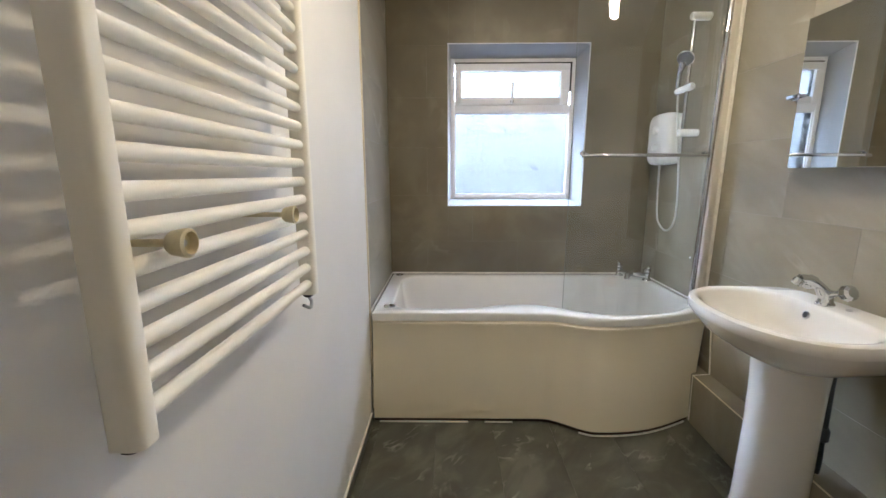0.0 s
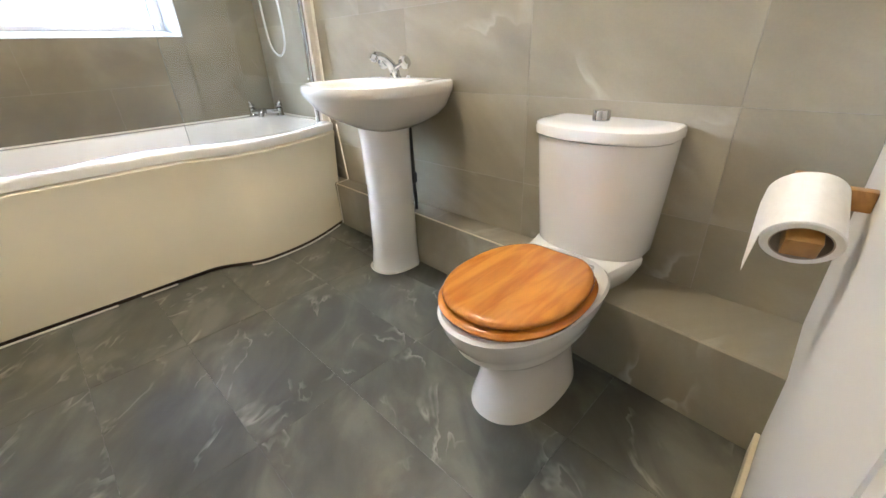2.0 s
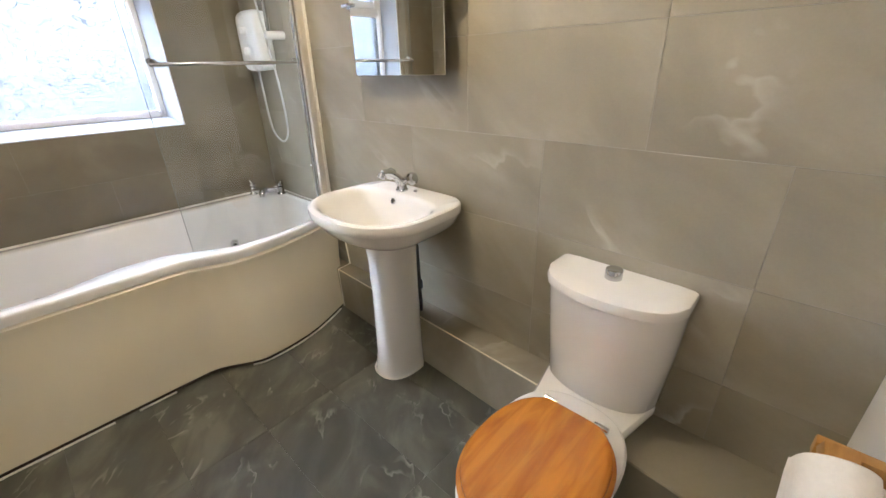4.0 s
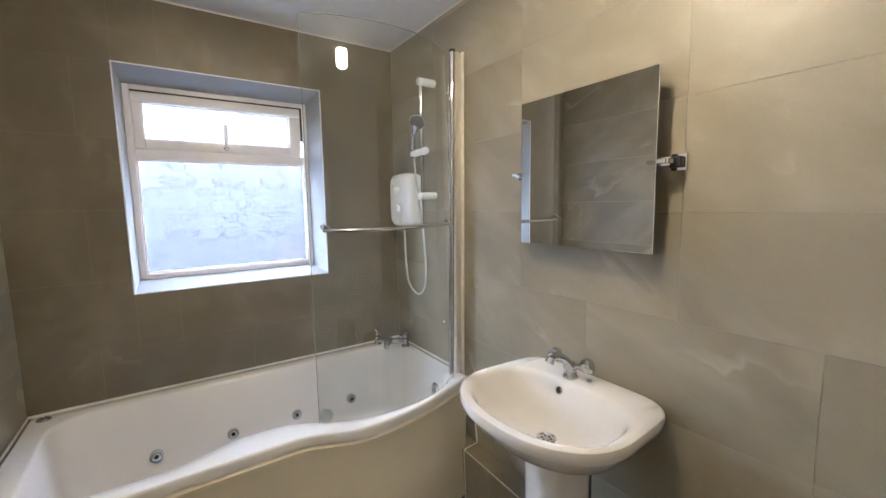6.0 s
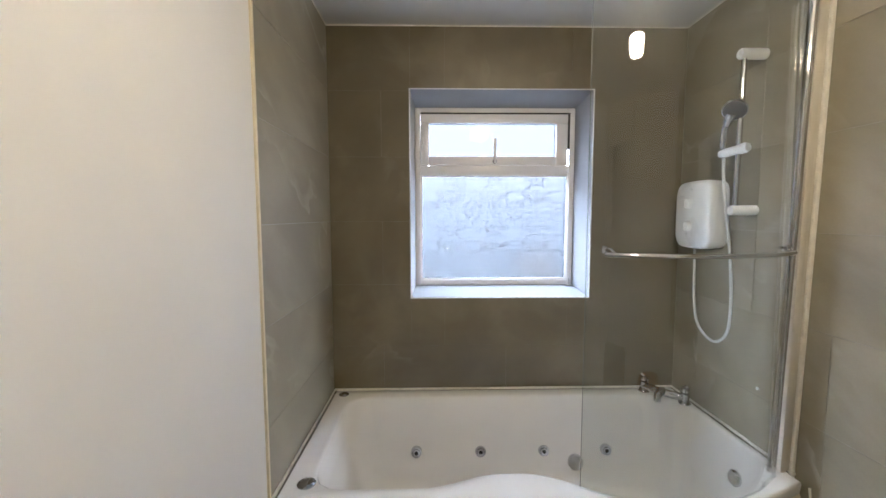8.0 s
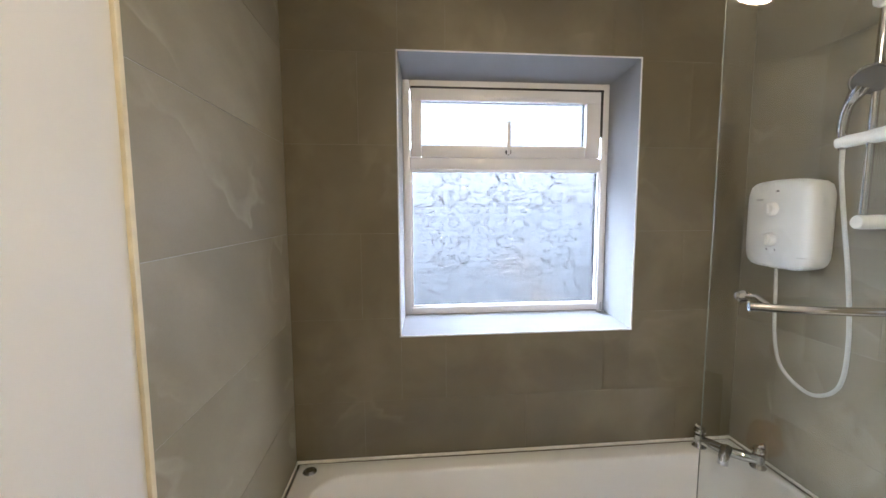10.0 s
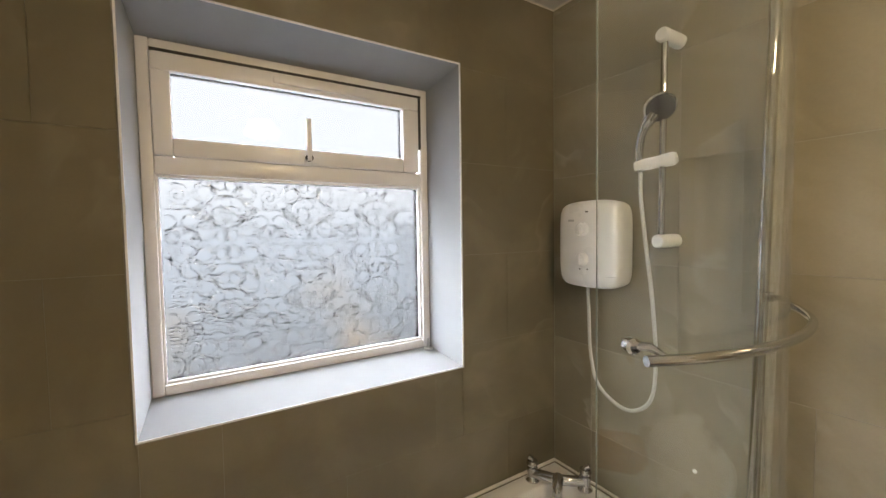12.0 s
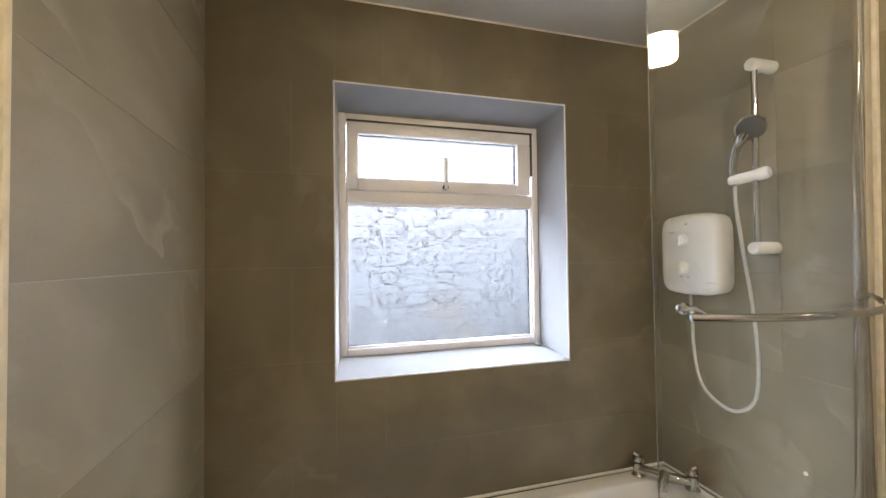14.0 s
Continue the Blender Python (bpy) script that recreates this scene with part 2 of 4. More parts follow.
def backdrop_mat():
    """Overcast sky above pale, blurred house fronts and gardens, all emitting the room's daylight."""
    m, n, l, b = mat("glowing_overcast_distance")
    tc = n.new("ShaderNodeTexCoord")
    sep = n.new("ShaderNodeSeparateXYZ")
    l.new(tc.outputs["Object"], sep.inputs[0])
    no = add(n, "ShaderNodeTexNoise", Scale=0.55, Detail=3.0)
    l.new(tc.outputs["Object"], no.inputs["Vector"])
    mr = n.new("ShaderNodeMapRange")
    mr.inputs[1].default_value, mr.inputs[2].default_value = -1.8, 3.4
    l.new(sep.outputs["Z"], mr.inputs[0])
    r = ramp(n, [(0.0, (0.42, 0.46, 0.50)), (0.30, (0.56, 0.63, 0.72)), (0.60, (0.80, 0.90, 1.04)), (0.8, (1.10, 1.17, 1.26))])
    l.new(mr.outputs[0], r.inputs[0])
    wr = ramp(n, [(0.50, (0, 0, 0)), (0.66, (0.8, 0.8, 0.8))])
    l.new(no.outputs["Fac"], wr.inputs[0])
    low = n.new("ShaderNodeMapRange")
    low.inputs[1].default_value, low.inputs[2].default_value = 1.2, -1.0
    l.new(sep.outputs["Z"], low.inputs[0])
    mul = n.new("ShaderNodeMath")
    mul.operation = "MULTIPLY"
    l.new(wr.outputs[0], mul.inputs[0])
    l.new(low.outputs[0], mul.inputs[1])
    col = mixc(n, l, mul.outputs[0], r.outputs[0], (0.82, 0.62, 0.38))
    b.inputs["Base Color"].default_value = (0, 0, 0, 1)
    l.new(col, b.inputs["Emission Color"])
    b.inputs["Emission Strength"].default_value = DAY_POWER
    return m


M_BACKDROP = backdrop_mat()


# ---- mesh helpers ----
def finish(name, bm, material, smooth=False, angle=35):
    me = bpy.data.meshes.new(name)
    bmesh.ops.recalc_face_normals(bm, faces=bm.faces[:])
    bm.to_mesh(me)
    bm.free()
    me.materials.append(material)
    if smooth:
        for p in me.polygons:
            p.use_smooth = True
        me.set_sharp_from_angle(angle=radians(angle))
    return me


def part(name, bm, material, parent, label="", smooth=True, angle=35, shadow=True):
    ob = new(name, finish(name, bm, material, smooth, angle))
    ob.parent = parent
    if label:
        tagged(ob, label)
    ob.visible_shadow = shadow
    return ob


def empty(name, x=0.0, y=0.0, z=0.0):
    ob = new(name)
    ob.empty_display_size = 0.05
    ob.matrix_world = pose(x, y, z)
    return ob


def structure(name, bm, material, label, category, smooth=False):
    return tagged(new(name, finish(name, bm, material, smooth)), label, category, kind="structure")


def add_box(bm, x0, x1, y0, y1, z0, z1, bevel=0.0, segs=2):
    vs = [bm.verts.new((x, y, z)) for x in (x0, x1) for y in (y0, y1) for z in (z0, z1)]
    fs = [bm.faces.new([vs[i] for i in q]) for q in ((0, 1, 3, 2), (4, 6, 7, 5), (0, 4, 5, 1), (2, 3, 7, 6), (0, 2, 6, 4), (1, 5, 7, 3))]
    if bevel:
        es = list({e for f in fs for e in f.edges})
        bmesh.ops.bevel(bm, geom=es, offset=bevel, segments=segs, affect="EDGES", profile=0.6)
    return bm


def box(x0, x1, y0, y1, z0, z1, bevel=0.0, segs=2):
    return add_box(bmesh.new(), x0, x1, y0, y1, z0, z1, bevel, segs)


def loft(bm, rings, cap_start=True, cap_end=True, closed=True):
    """Skin through rings of equally many points."""
    made = [[bm.verts.new(p) for p in ring] for ring in rings]
    k = len(made[0])
    for a, b in zip(made, made[1:]):
        for i in range(k if closed else k - 1):
            j = (i + 1) % k
            bm.faces.new((a[i], a[j], b[j], b[i]))
    if cap_start:
        bm.faces.new(made[0][::-1])
    if cap_end:
        bm.faces.new(made[-1])
    return bm


def tube(bm, pts, radius, sides=12, cap=True):
    """A round bar along a line of points. radius: one number or one for each point."""
    pts = [Vector(p) for p in pts]
    rad = radius if isinstance(radius, (list, tuple)) else [radius] * len(pts)
    rings, up = [], None
    for i, p in enumerate(pts):
        d = (pts[min(i + 1, len(pts) - 1)] - pts[max(i - 1, 0)]).normalized()
        if up is None:
            up = d.orthogonal().normalized()
        up = (up - d * up.dot(d)).normalized()
        side = d.cross(up)
        rings.append([p + (up * math.cos(a) + side * math.sin(a)) * rad[i] for a in (2 * math.pi * s / sides for s in range(sides))])
    return loft(bm, rings, cap, cap)


def lathe(bm, profile, base, axis=(0, 0, 1), sides=24):
    """Turned shape: profile of (radius, height) along axis from base."""
    d = Vector(axis).normalized()
    u = d.orthogonal().normalized()
    v = d.cross(u)
    b = Vector(base)
    rings = [[b + d * h + (u * math.cos(a) + v * math.sin(a)) * max(r, 1e-4) for a in (2 * math.pi * s / sides for s in range(sides))] for r, h in profile]
    return loft(bm, rings)


def curve_through(pts, n):
    """n points on a smooth line through pts (Catmull-Rom)."""
    p = [Vector(q) for q in pts]
    p = [2 * p[0] - p[1]] + p + [2 * p[-1] - p[-2]]
    out = []
    m = len(p) - 3
    for k in range(n):
        s = k / (n - 1) * m
        i = min(int(s), m - 1)
        t = s - i
        a, b, c, d = p[i:i + 4]
        out.append(0.5 * (2 * b + (c - a) * t + (2 * a - 5 * b + 4 * c - d) * t * t + (3 * b - a - 3 * c + d) * t ** 3))
    return out


def smooth01(t):
    t = min(1.0, max(0.0, t))
    return t * t * (3 - 2 * t)


def oval(cx, cy, z, front, back, half, n=48, power=2.3, back_power=2.3):
    """A rounded outline: front reaches towards -x, back towards +x."""
    ring = []
    for i in range(n):
        a = 2 * math.pi * i / n
        c, s = math.cos(a), math.sin(a)
        pw = power if c < 0 else back_power
        r = (abs(c) ** pw + abs(s) ** pw) ** (-1 / pw)
        ring.append((cx + r * c * (back if c > 0 else front), cy + r * s * half, z))
    return ring


# ---- setting ----
# floor base, with its vinyl tiles laid further down
floor = structure("floor", box(-0.12, W + 0.12, NEAR - 0.02, 0.02, -0.10, -0.0022), M_FLOORJOINT, "dark grey stone-effect vinyl tile floor", "floor")
ceiling = structure("ceiling", box(-0.12, W + 0.12, NEAR - 0.12, 0.10, H, H + 0.1), M_CEIL, "smooth white slightly glossy bathroom ceiling", "ceiling")

WX0, WX1, WZ0, WZ1 = 0.387, 1.260, 1.032, 2.026          # window opening in the tile face
FX0, FX1, FZ0, FZ1, FY = 0.402, 1.232, 1.066, 1.986, 0.165  # frame of the window

bm = bmesh.new()
ya, yb = 0.0016, 0.31
add_box(bm, -0.12, WX0 - 0.008, ya, yb, -0.1, H)
add_box(bm, WX1 + 0.008, W + 0.12, ya, yb, -0.1, H)
add_box(bm, WX0 - 0.008, WX1 + 0.008, ya, yb, -0.1, WZ0 - 0.008)
add_box(bm, WX0 - 0.008, WX1 + 0.008, ya, yb, WZ1 + 0.008, H)
wall_north = structure("wall_north", bm, M_GROUT, "grey stone-effect tiled wall with a window over the bath", "wall")

wall_west = structure("wall_west", box(-0.12, -0.0016, TILE_END, ya, -0.1, H), M_PALEGROUT, "grey tiled end wall of the bath alcove", "wall")
wall_west_painted = structure("wall_west_painted", box(-0.12, 0.0, NEAR, TILE_END, -0.1, H), M_PAINT, "plain white painted wall beside the bath", "wall")
wall_east = structure("wall_east", box(W + 0.0016, W + 0.12, NEAR - 0.12, ya, -0.1, H), M_GROUT, "warm grey stone-effect tiled wall behind basin and toilet", "wall")

DOOR0, DOOR1, DOORH = 0.02, 0.728, 2.03
bm = bmesh.new()
add_box(bm, DOOR1, W + 0.001, NEAR - 0.12, NEAR, -0.1, H)
add_box(bm, -0.12, DOOR0, NEAR - 0.12, NEAR, -0.1, H)
add_box(bm, DOOR0, DOOR1, NEAR - 0.12, NEAR, DOORH, H)
wall_south = structure("wall_south", bm, M_PAINT, "white painted wall with the doorway", "wall")

# door lining of the open doorway
bm = bmesh.new()
add_box(bm, DOOR1 - 0.025, DOOR1 - 0.0005, NEAR - 0.125, NEAR - 0.002, 0, DOORH, 0.002)
add_box(bm, DOOR0 + 0.0005, DOOR0 + 0.02, NEAR - 0.125, NEAR - 0.002, 0, DOORH, 0.002)
add_box(bm, DOOR0 + 0.02, DOOR1 - 0.025, NEAR - 0.125, NEAR - 0.002, DOORH - 0.025, DOORH - 0.0005, 0.002)
structure("door_lining", bm, M_HALL, "off-white painted lining of the open doorway", "door frame")

# a plain landing closes the place behind the doorway
bm = bmesh.new()
add_box(bm, -0.35, 1.25, NEAR - 1.32, NEAR - 0.125, -0.1, -0.004)
structure("landing_floor", bm, M_CARPET, "plain carpeted landing floor beyond the doorway", "floor")
bm = bmesh.new()
add_box(bm, -0.40, -0.35, NEAR - 1.32, NEAR - 0.12, -0.1, H)
add_box(bm, 1.25, 1.30, NEAR - 1.32, NEAR - 0.12, -0.1, H)
add_box(bm, -0.40, 1.30, NEAR - 1.37, NEAR - 1.32, -0.1, H)
add_box(bm, -0.40, -0.12, NEAR - 0.12, NEAR - 0.02, -0.1, H)
structure("landing_wall", bm, M_HALL, "plain painted landing walls beyond the doorway", "wall")
structure("landing_ceiling", box(-0.4, 1.3, NEAR - 1.37, NEAR - 0.12, H, H + 0.05), M_HALL, "plain landing ceiling", "ceiling")

# boxed-in pipe ledge along the tiled wall: a shallow run, then a deeper one beside the toilet
LEDGE_Z = 0.246


def ledge_run(name, y0, y1, xa, xb, label):
    bm = bmesh.new()
    ring = lambda z, d: [(xa + d, y0, z), (W + 0.001, y0, z), (W + 0.001, y1, z), (xb + d, y1, z)]
    loft(bm, [ring(0.0, 0.0), ring(LEDGE_Z - 0.004, 0.0), ring(LEDGE_Z, 0.004)])
    return structure(name, bm, M_TILE, label, "pipe boxing")


ledge_run("pipe_boxing_1", -0.66, -2.28, 1.616, 1.560, "low grey tiled pipe boxing running from bath to toilet")
ledge_run("pipe_boxing_2", -2.28, NEAR, 1.490, 1.442, "deeper grey tiled pipe boxing beside the toilet")
bm = bmesh.new()
tube(bm, [(1.612, -0.806, LEDGE_Z + 0.001), (1.562, -2.24, LEDGE_Z + 0.001)], 0.003, 6)
structure("trim_boxing", bm, M_TRIM, "thin pale edge bead along the pipe boxing", "trim", True)

# upstand of the floor vinyl with a white bead along the painted wall
structure("baseboard", box(0.0005, 0.008, NEAR, -0.842, 0.0, 0.045), M_FLOOR, "dark grey vinyl upstand at the white wall", "skirting")
bm = bmesh.new()
tube(bm, [(0.004, NEAR, 0.049), (0.004, -0.84, 0.049)], 0.005, 8)
structure("trim_baseboard", bm, M_SEAL, "white sealant bead on top of the upstand", "trim", True)
structure("baseboard_south", box(DOOR1, 1.44, NEAR + 0.0005, NEAR + 0.012, 0.0, 0.07, 0.003), M_TRIM, "cream painted skirting below the white wall", "skirting")

# vertical cream trim where the tiles of the left wall end
bm = box(-0.002, 0.007, TILE_END - 0.012, TILE_END, 0.05, H, 0.002)
structure("trim_tile_edge", bm, M_TRIM, "cream plastic tile edge trim from bath to ceiling", "trim", True)
# sealant along the ceiling
bm = bmesh.new()
tube(bm, [(0.002, TILE_END, H - 0.001), (0.002, -0.002, H - 0.001), (W - 0.002, -0.002, H - 0.001), (W - 0.002, NEAR, H - 0.001)], 0.004, 6)
structure("trim_ceiling", bm, M_SEAL, "thin white sealant line between tiles and ceiling", "trim", True)
# sealant along the bath
bm = bmesh.new()
tube(bm, [(0.006, -0.79, RIM + 0.002), (0.006, -0.006, RIM + 0.002), (W - 0.006, -0.006, RIM + 0.002), (W - 0.006, -0.700, RIM + 0.002)], 0.006, 6)
structure("trim_bath_seal", bm, M_SEAL, "white sealant line round the bath against the tiles", "trim", True)
bm = bmesh.new()
tube(bm, [(W - 0.003, -0.752, RIM - 0.01), (W - 0.003, -0.795, LEDGE_Z + 0.004), (1.613, -0.803, LEDGE_Z + 0.002), (1.610, -0.813, 0.01)], 0.004, 6)
structure("trim_panel_seal", bm, M_SEAL, "white sealant line between bath panel and boxing", "trim", True)


# ---- window ----
window_1 = tagged(empty("window_1", (FX0 + FX1) / 2, FY, FZ0), "white plastic window with obscured glass and a top vent sash", "window", kind="structure")
IW = window_1.matrix_world.inverted()


def at_window(bm):
    bmesh.ops.transform(bm, matrix=IW, verts=bm.verts[:])
    return bm


# reveal: four boards that narrow from the tile face to the frame
def reveal_board(outer, inner):
    bm = bmesh.new()
    (ax, az), (bx, bz) = outer
    (cx, cz), (dx, dz) = inner
    mx, mz = (WX0 + WX1) / 2, (WZ0 + WZ1) / 2
    push = lambda x, z: (x + math.copysign(0.0078, x - mx), z + math.copysign(0.0078, z - mz))
    r1 = [(ax, 0.0, az), (bx, 0.0, bz), (push(bx, bz)[0], 0.0, push(bx, bz)[1]), (push(ax, az)[0], 0.0, push(ax, az)[1])]
    r2 = [(cx, FY, cz), (dx, FY, dz), (push(bx, bz)[0], FY, push(bx, bz)[1]), (push(ax, az)[0], FY, push(ax, az)[1])]
    r3 = [(x, FY + 0.08, z) for x, y, z in r2]
    return loft(bm, [r1, r2, r3])


o = [(WX0, WZ0), (WX1, WZ0), (WX1, WZ1), (WX0, WZ1)]
i_ = [(FX0, FZ0), (FX1, FZ0), (FX1, FZ1), (FX0, FZ1)]
for k, nm in enumerate(("window_sill", "reveal", "reveal", "reveal")):
    part(nm, at_window(reveal_board((o[k], o[(k + 1) % 4]), (i_[k], i_[(k + 1) % 4]))), M_REVEAL, window_1, smooth=False)
for k in range(4):   # bright edge trim round the opening
    a, b = o[k], o[(k + 1) % 4]
    x0, x1, z0, z1 = min(a[0], b[0]), max(a[0], b[0]), min(a[1], b[1]), max(a[1], b[1])
    e = 0.0045
    if k % 2:
        s = -1 if k == 3 else 1
        bm = box(min(x0, x0 + s * e), max(x0, x0 + s * e), -0.003, 0.004, z0 - e, z1 + e)
    else:
        s = -1 if k == 0 else 1
        bm = box(x0, x1, -0.003, 0.004, min(z0, z0 + s * e), max(z0, z0 + s * e))
    part("edge_trim", at_window(bm), M_UPVC, window_1, smooth=False)


def frame_bars(x0, x1, z0, z1, bar, y0, y1, bevel=0.005):
    """Left, right, bottom and top bars of a frame, butted end to end."""
    return [box(x0, x0 + bar, y0, y1, z0, z1, bevel), box(x1 - bar, x1, y0, y1, z0, z1, bevel),
            box(x0 + bar, x1 - bar, y0 + 0.0015, y1, z0, z0 + bar, bevel), box(x0 + bar, x1 - bar, y0 + 0.0015, y1, z1 - bar, z1, bevel)]


TRANS = 1.668
frame_ob = part("window_frame", at_window(box(FX0 + 0.028, FX1 - 0.028, FY + 0.0015, FY + 0.06, TRANS - 0.024, TRANS + 0.024, 0.005)), M_UPVC, window_1, angle=50)
for b_ in frame_bars(FX0, FX1, FZ0, FZ1, 0.028, FY, FY + 0.06):
    part("frame_bar", at_window(b_), M_UPVC, window_1, angle=50)
part("weather_strip", at_window(box(FX0 + 0.020, FX0 + 0.050, FY + 0.036, FY + 0.056, TRANS + 0.012, TRANS + 0.060)), M_UPVC, window_1, smooth=False)
# slim glazing beads of the lower pane
for b_ in frame_bars(FX0 + 0.026, FX1 - 0.026, FZ0 + 0.026, TRANS - 0.022, 0.009, FY + 0.010, FY + 0.05, 0.003):
    part("glazing_bead", at_window(b_), M_UPVC, window_1, angle=50)
lower_pane = part("pane", at_window(box(FX0 + 0.033, FX1 - 0.033, FY + 0.022, FY + 0.026, FZ0 + 0.033, TRANS - 0.028)), M_OBSCURE, window_1, "frosted pane embossed with swirling lines", smooth=False, shadow=False)

# top vent sash, standing a little open at the bottom
sash = part("vent_sash", at_window(box(FX0 + 0.029, FX1 - 0.040, FY - 0.012, FY + 0.034, FZ1 - 0.080, FZ1 - 0.034, 0.006)), M_UPVC, window_1, "white top-hung vent sash standing slightly open", angle=50)
SX0, SX1, SZ0, SZ1 = FX0 + 0.029, FX1 - 0.040, TRANS + 0.0235, FZ1 - 0.034


def under(name, bm, material, label="", smooth=True, angle=50, shadow=True):
    """A sub-part of the vent sash."""
    ob = part(name, at_window(bm), material, sash, label, smooth, angle, shadow)
    return ob


under("sash_bar", box(SX0, SX0 + 0.042, FY - 0.012, FY + 0.034, SZ0, SZ1 - 0.046, 0.006), M_UPVC)
under("sash_bar", box(SX1 - 0.060, SX1, FY - 0.012, FY + 0.034, SZ0, SZ1 - 0.046, 0.006), M_UPVC)
under("sash_bar", box(SX0 + 0.042, SX1 - 0.060, FY - 0.0105, FY + 0.034, SZ0, SZ0 + 0.046, 0.006), M_UPVC)
under("pane", box(SX0 + 0.040, SX1 - 0.058, FY + 0.008, FY + 0.012, SZ0 + 0.044, SZ1 - 0.044), M_OBSCURE, smooth=False, shadow=False)
under("vent_cover", box(0.72, 1.02, FY - 0.020, FY - 0.0125, SZ1 - 0.034, SZ1 - 0.012, 0.003), M_UPVC)
# handle: plate, pivot and upright lever
hx = 0.812
under("handle_plate", box(hx - 0.012, hx + 0.030, FY - 0.020, FY - 0.0125, SZ0 + 0.004, SZ0 + 0.022, 0.003), M_UPVC)
bm = lathe(bmesh.new(), [(0.011, 0), (0.011, 0.010), (0.008, 0.013)], (hx, FY - 0.020, SZ0 + 0.020), (0, -1, 0), 16)
under("handle_pivot", bm, M_BLACK, "black lock button of the handle")
under("handle_lever", box(hx - 0.008, hx + 0.007, FY - 0.034, FY - 0.022, SZ0 + 0.010, SZ0 + 0.135, 0.004), M_UPVC)
# dark rubber seal above the sash
part("rubber_seal", at_window(box(FX0 + 0.029, FX1 - 0.029, FY - 0.0112, FY + 0.03, FZ1 - 0.0338, FZ1 - 0.0272)), M_BLACK, window_1, smooth=False)
part("rubber_seal", at_window(box(SX1 + 0.001, FX1 - 0.0285, FY - 0.006, FY + 0.03, SZ0 + 0.085, SZ1)), M_BLACK, window_1, smooth=False)

# raised swirls pressed into the lower pane
rng = random.Random(11)
bm = bmesh.new()
py = FY + 0.0212
px0, px1, pz0, pz1 = FX0 + 0.040, FX1 - 0.040, FZ0 + 0.040, TRANS - 0.034


def swirl(line, r=0.0025):
    """A raised line, kept to the part of it that lies on the pane."""
    run = []
    for x, z in line + [(9, 9)]:
        if px0 < x < px1 and pz0 < z < pz1:
            run.append((x, py, z))
        else:
            if len(run) > 4:
                tube(bm, run, r, 6)
            run = []


def curl(x, z, r, a0, turn, turns, tail, sway):
    """A drawn curl: a loop that tightens inwards, with a swaying tail that leaves its outside."""
    line = []
    for k in range(11):
        t = 1 - k / 10
        side = sway * math.sin(2.2 * math.pi * t)
        line.append((x + r * math.cos(a0) + turn * tail * t * math.sin(a0) + side * math.cos(a0), z + r * math.sin(a0) - turn * tail * t * math.cos(a0) + side * math.sin(a0)))
    steps = int(18 * turns)
    for k in range(1, steps + 1):
        a = a0 + turn * 2 * math.pi * turns * k / steps
        q = r * (1 - 0.55 * k / steps)
        line.append((x + q * math.cos(a), z + q * math.sin(a)))
    return line


def leaf(x0, z0, x1, z1, wide):
    """The two bowed sides of a slim leaf."""
    out = []
    for s in (-1, 1):
        out.append([(x0 + (x1 - x0) * t - s * (z1 - z0) * wide * math.sin(math.pi * t), z0 + (z1 - z0) * t + s * (x1 - x0) * wide * math.sin(math.pi * t)) for t in (k / 10 for k in range(11))])
    return out


# one motif, mirrored about its upright axis: a rose of rings, four slim leaves, and curls all round
PX, PZ = 0.226, 0.262
motif = [[(0.0021 * a * math.cos(a), 0.0023 * a * math.sin(a)) for a in (0.36 * q for q in range(2, 42))]]
for sx in (-1, 1):
    for sz in (-1, 1):
        motif += leaf(sx * 0.034, sz * 0.030, sx * 0.086, sz * 0.074, 0.10)
for x, z, r, a0, turn, turns, tail, sway in (
        (0.060, 0.008, 0.022, 1.9, 1, 1.7, 0.040, 0.006), (0.097, 0.030, 0.018, 4.4, -1, 1.5, 0.034, 0.005), (0.024, 0.062, 0.024, 0.6, 1, 1.6, 0.050, 0.008),
        (0.056, 0.098, 0.027, 3.4, -1, 1.8, 0.046, 0.007), (0.098, 0.104, 0.020, 5.3, 1, 1.6, 0.030, 0.006), (0.022, 0.112, 0.017, 2.3, 1, 1.4, 0.036, 0.007),
        (0.062, -0.040, 0.021, 5.8, -1, 1.6, 0.044, 0.006), (0.098, -0.052, 0.025, 2.9, 1, 1.7, 0.050, 0.008), (0.026, -0.070, 0.020, 1.2, -1, 1.5, 0.042, 0.006),
        (0.062, -0.094, 0.023, 4.0, 1, 1.7, 0.038, 0.008), (0.018, -0.112, 0.018, 0.2, 1, 1.5, 0.030, 0.005), (0.102, -0.108, 0.017, 1.6, -1, 1.5, 0.036, 0.006)):
    for sx in (-1, 1):
        motif.append([(sx * px_, pz_) for px_, pz_ in curl(x, z, 1.28 * r, a0, turn, turns, 1.5 * tail, sway)])
for row in range(-1, 4):
    for colm in range(-1, 6):
        cx, cz = px0 + 0.035 + colm * PX, pz0 + 0.225 + row * PZ
        for line in motif:
            swirl([(cx + x + rng.uniform(-0.0004, 0.0004), cz + z) for x, z in line])
for v in bm.verts:      # pressed flat against the pane
    v.co.y = py + (v.co.y - py) * 0.85
swirls = part("embossed_swirls", at_window(bm), M_EMBOSS, lower_pane, "raised swirl lines of the obscured glass", shadow=False)
swirls.matrix_parent_inverse = Matrix()
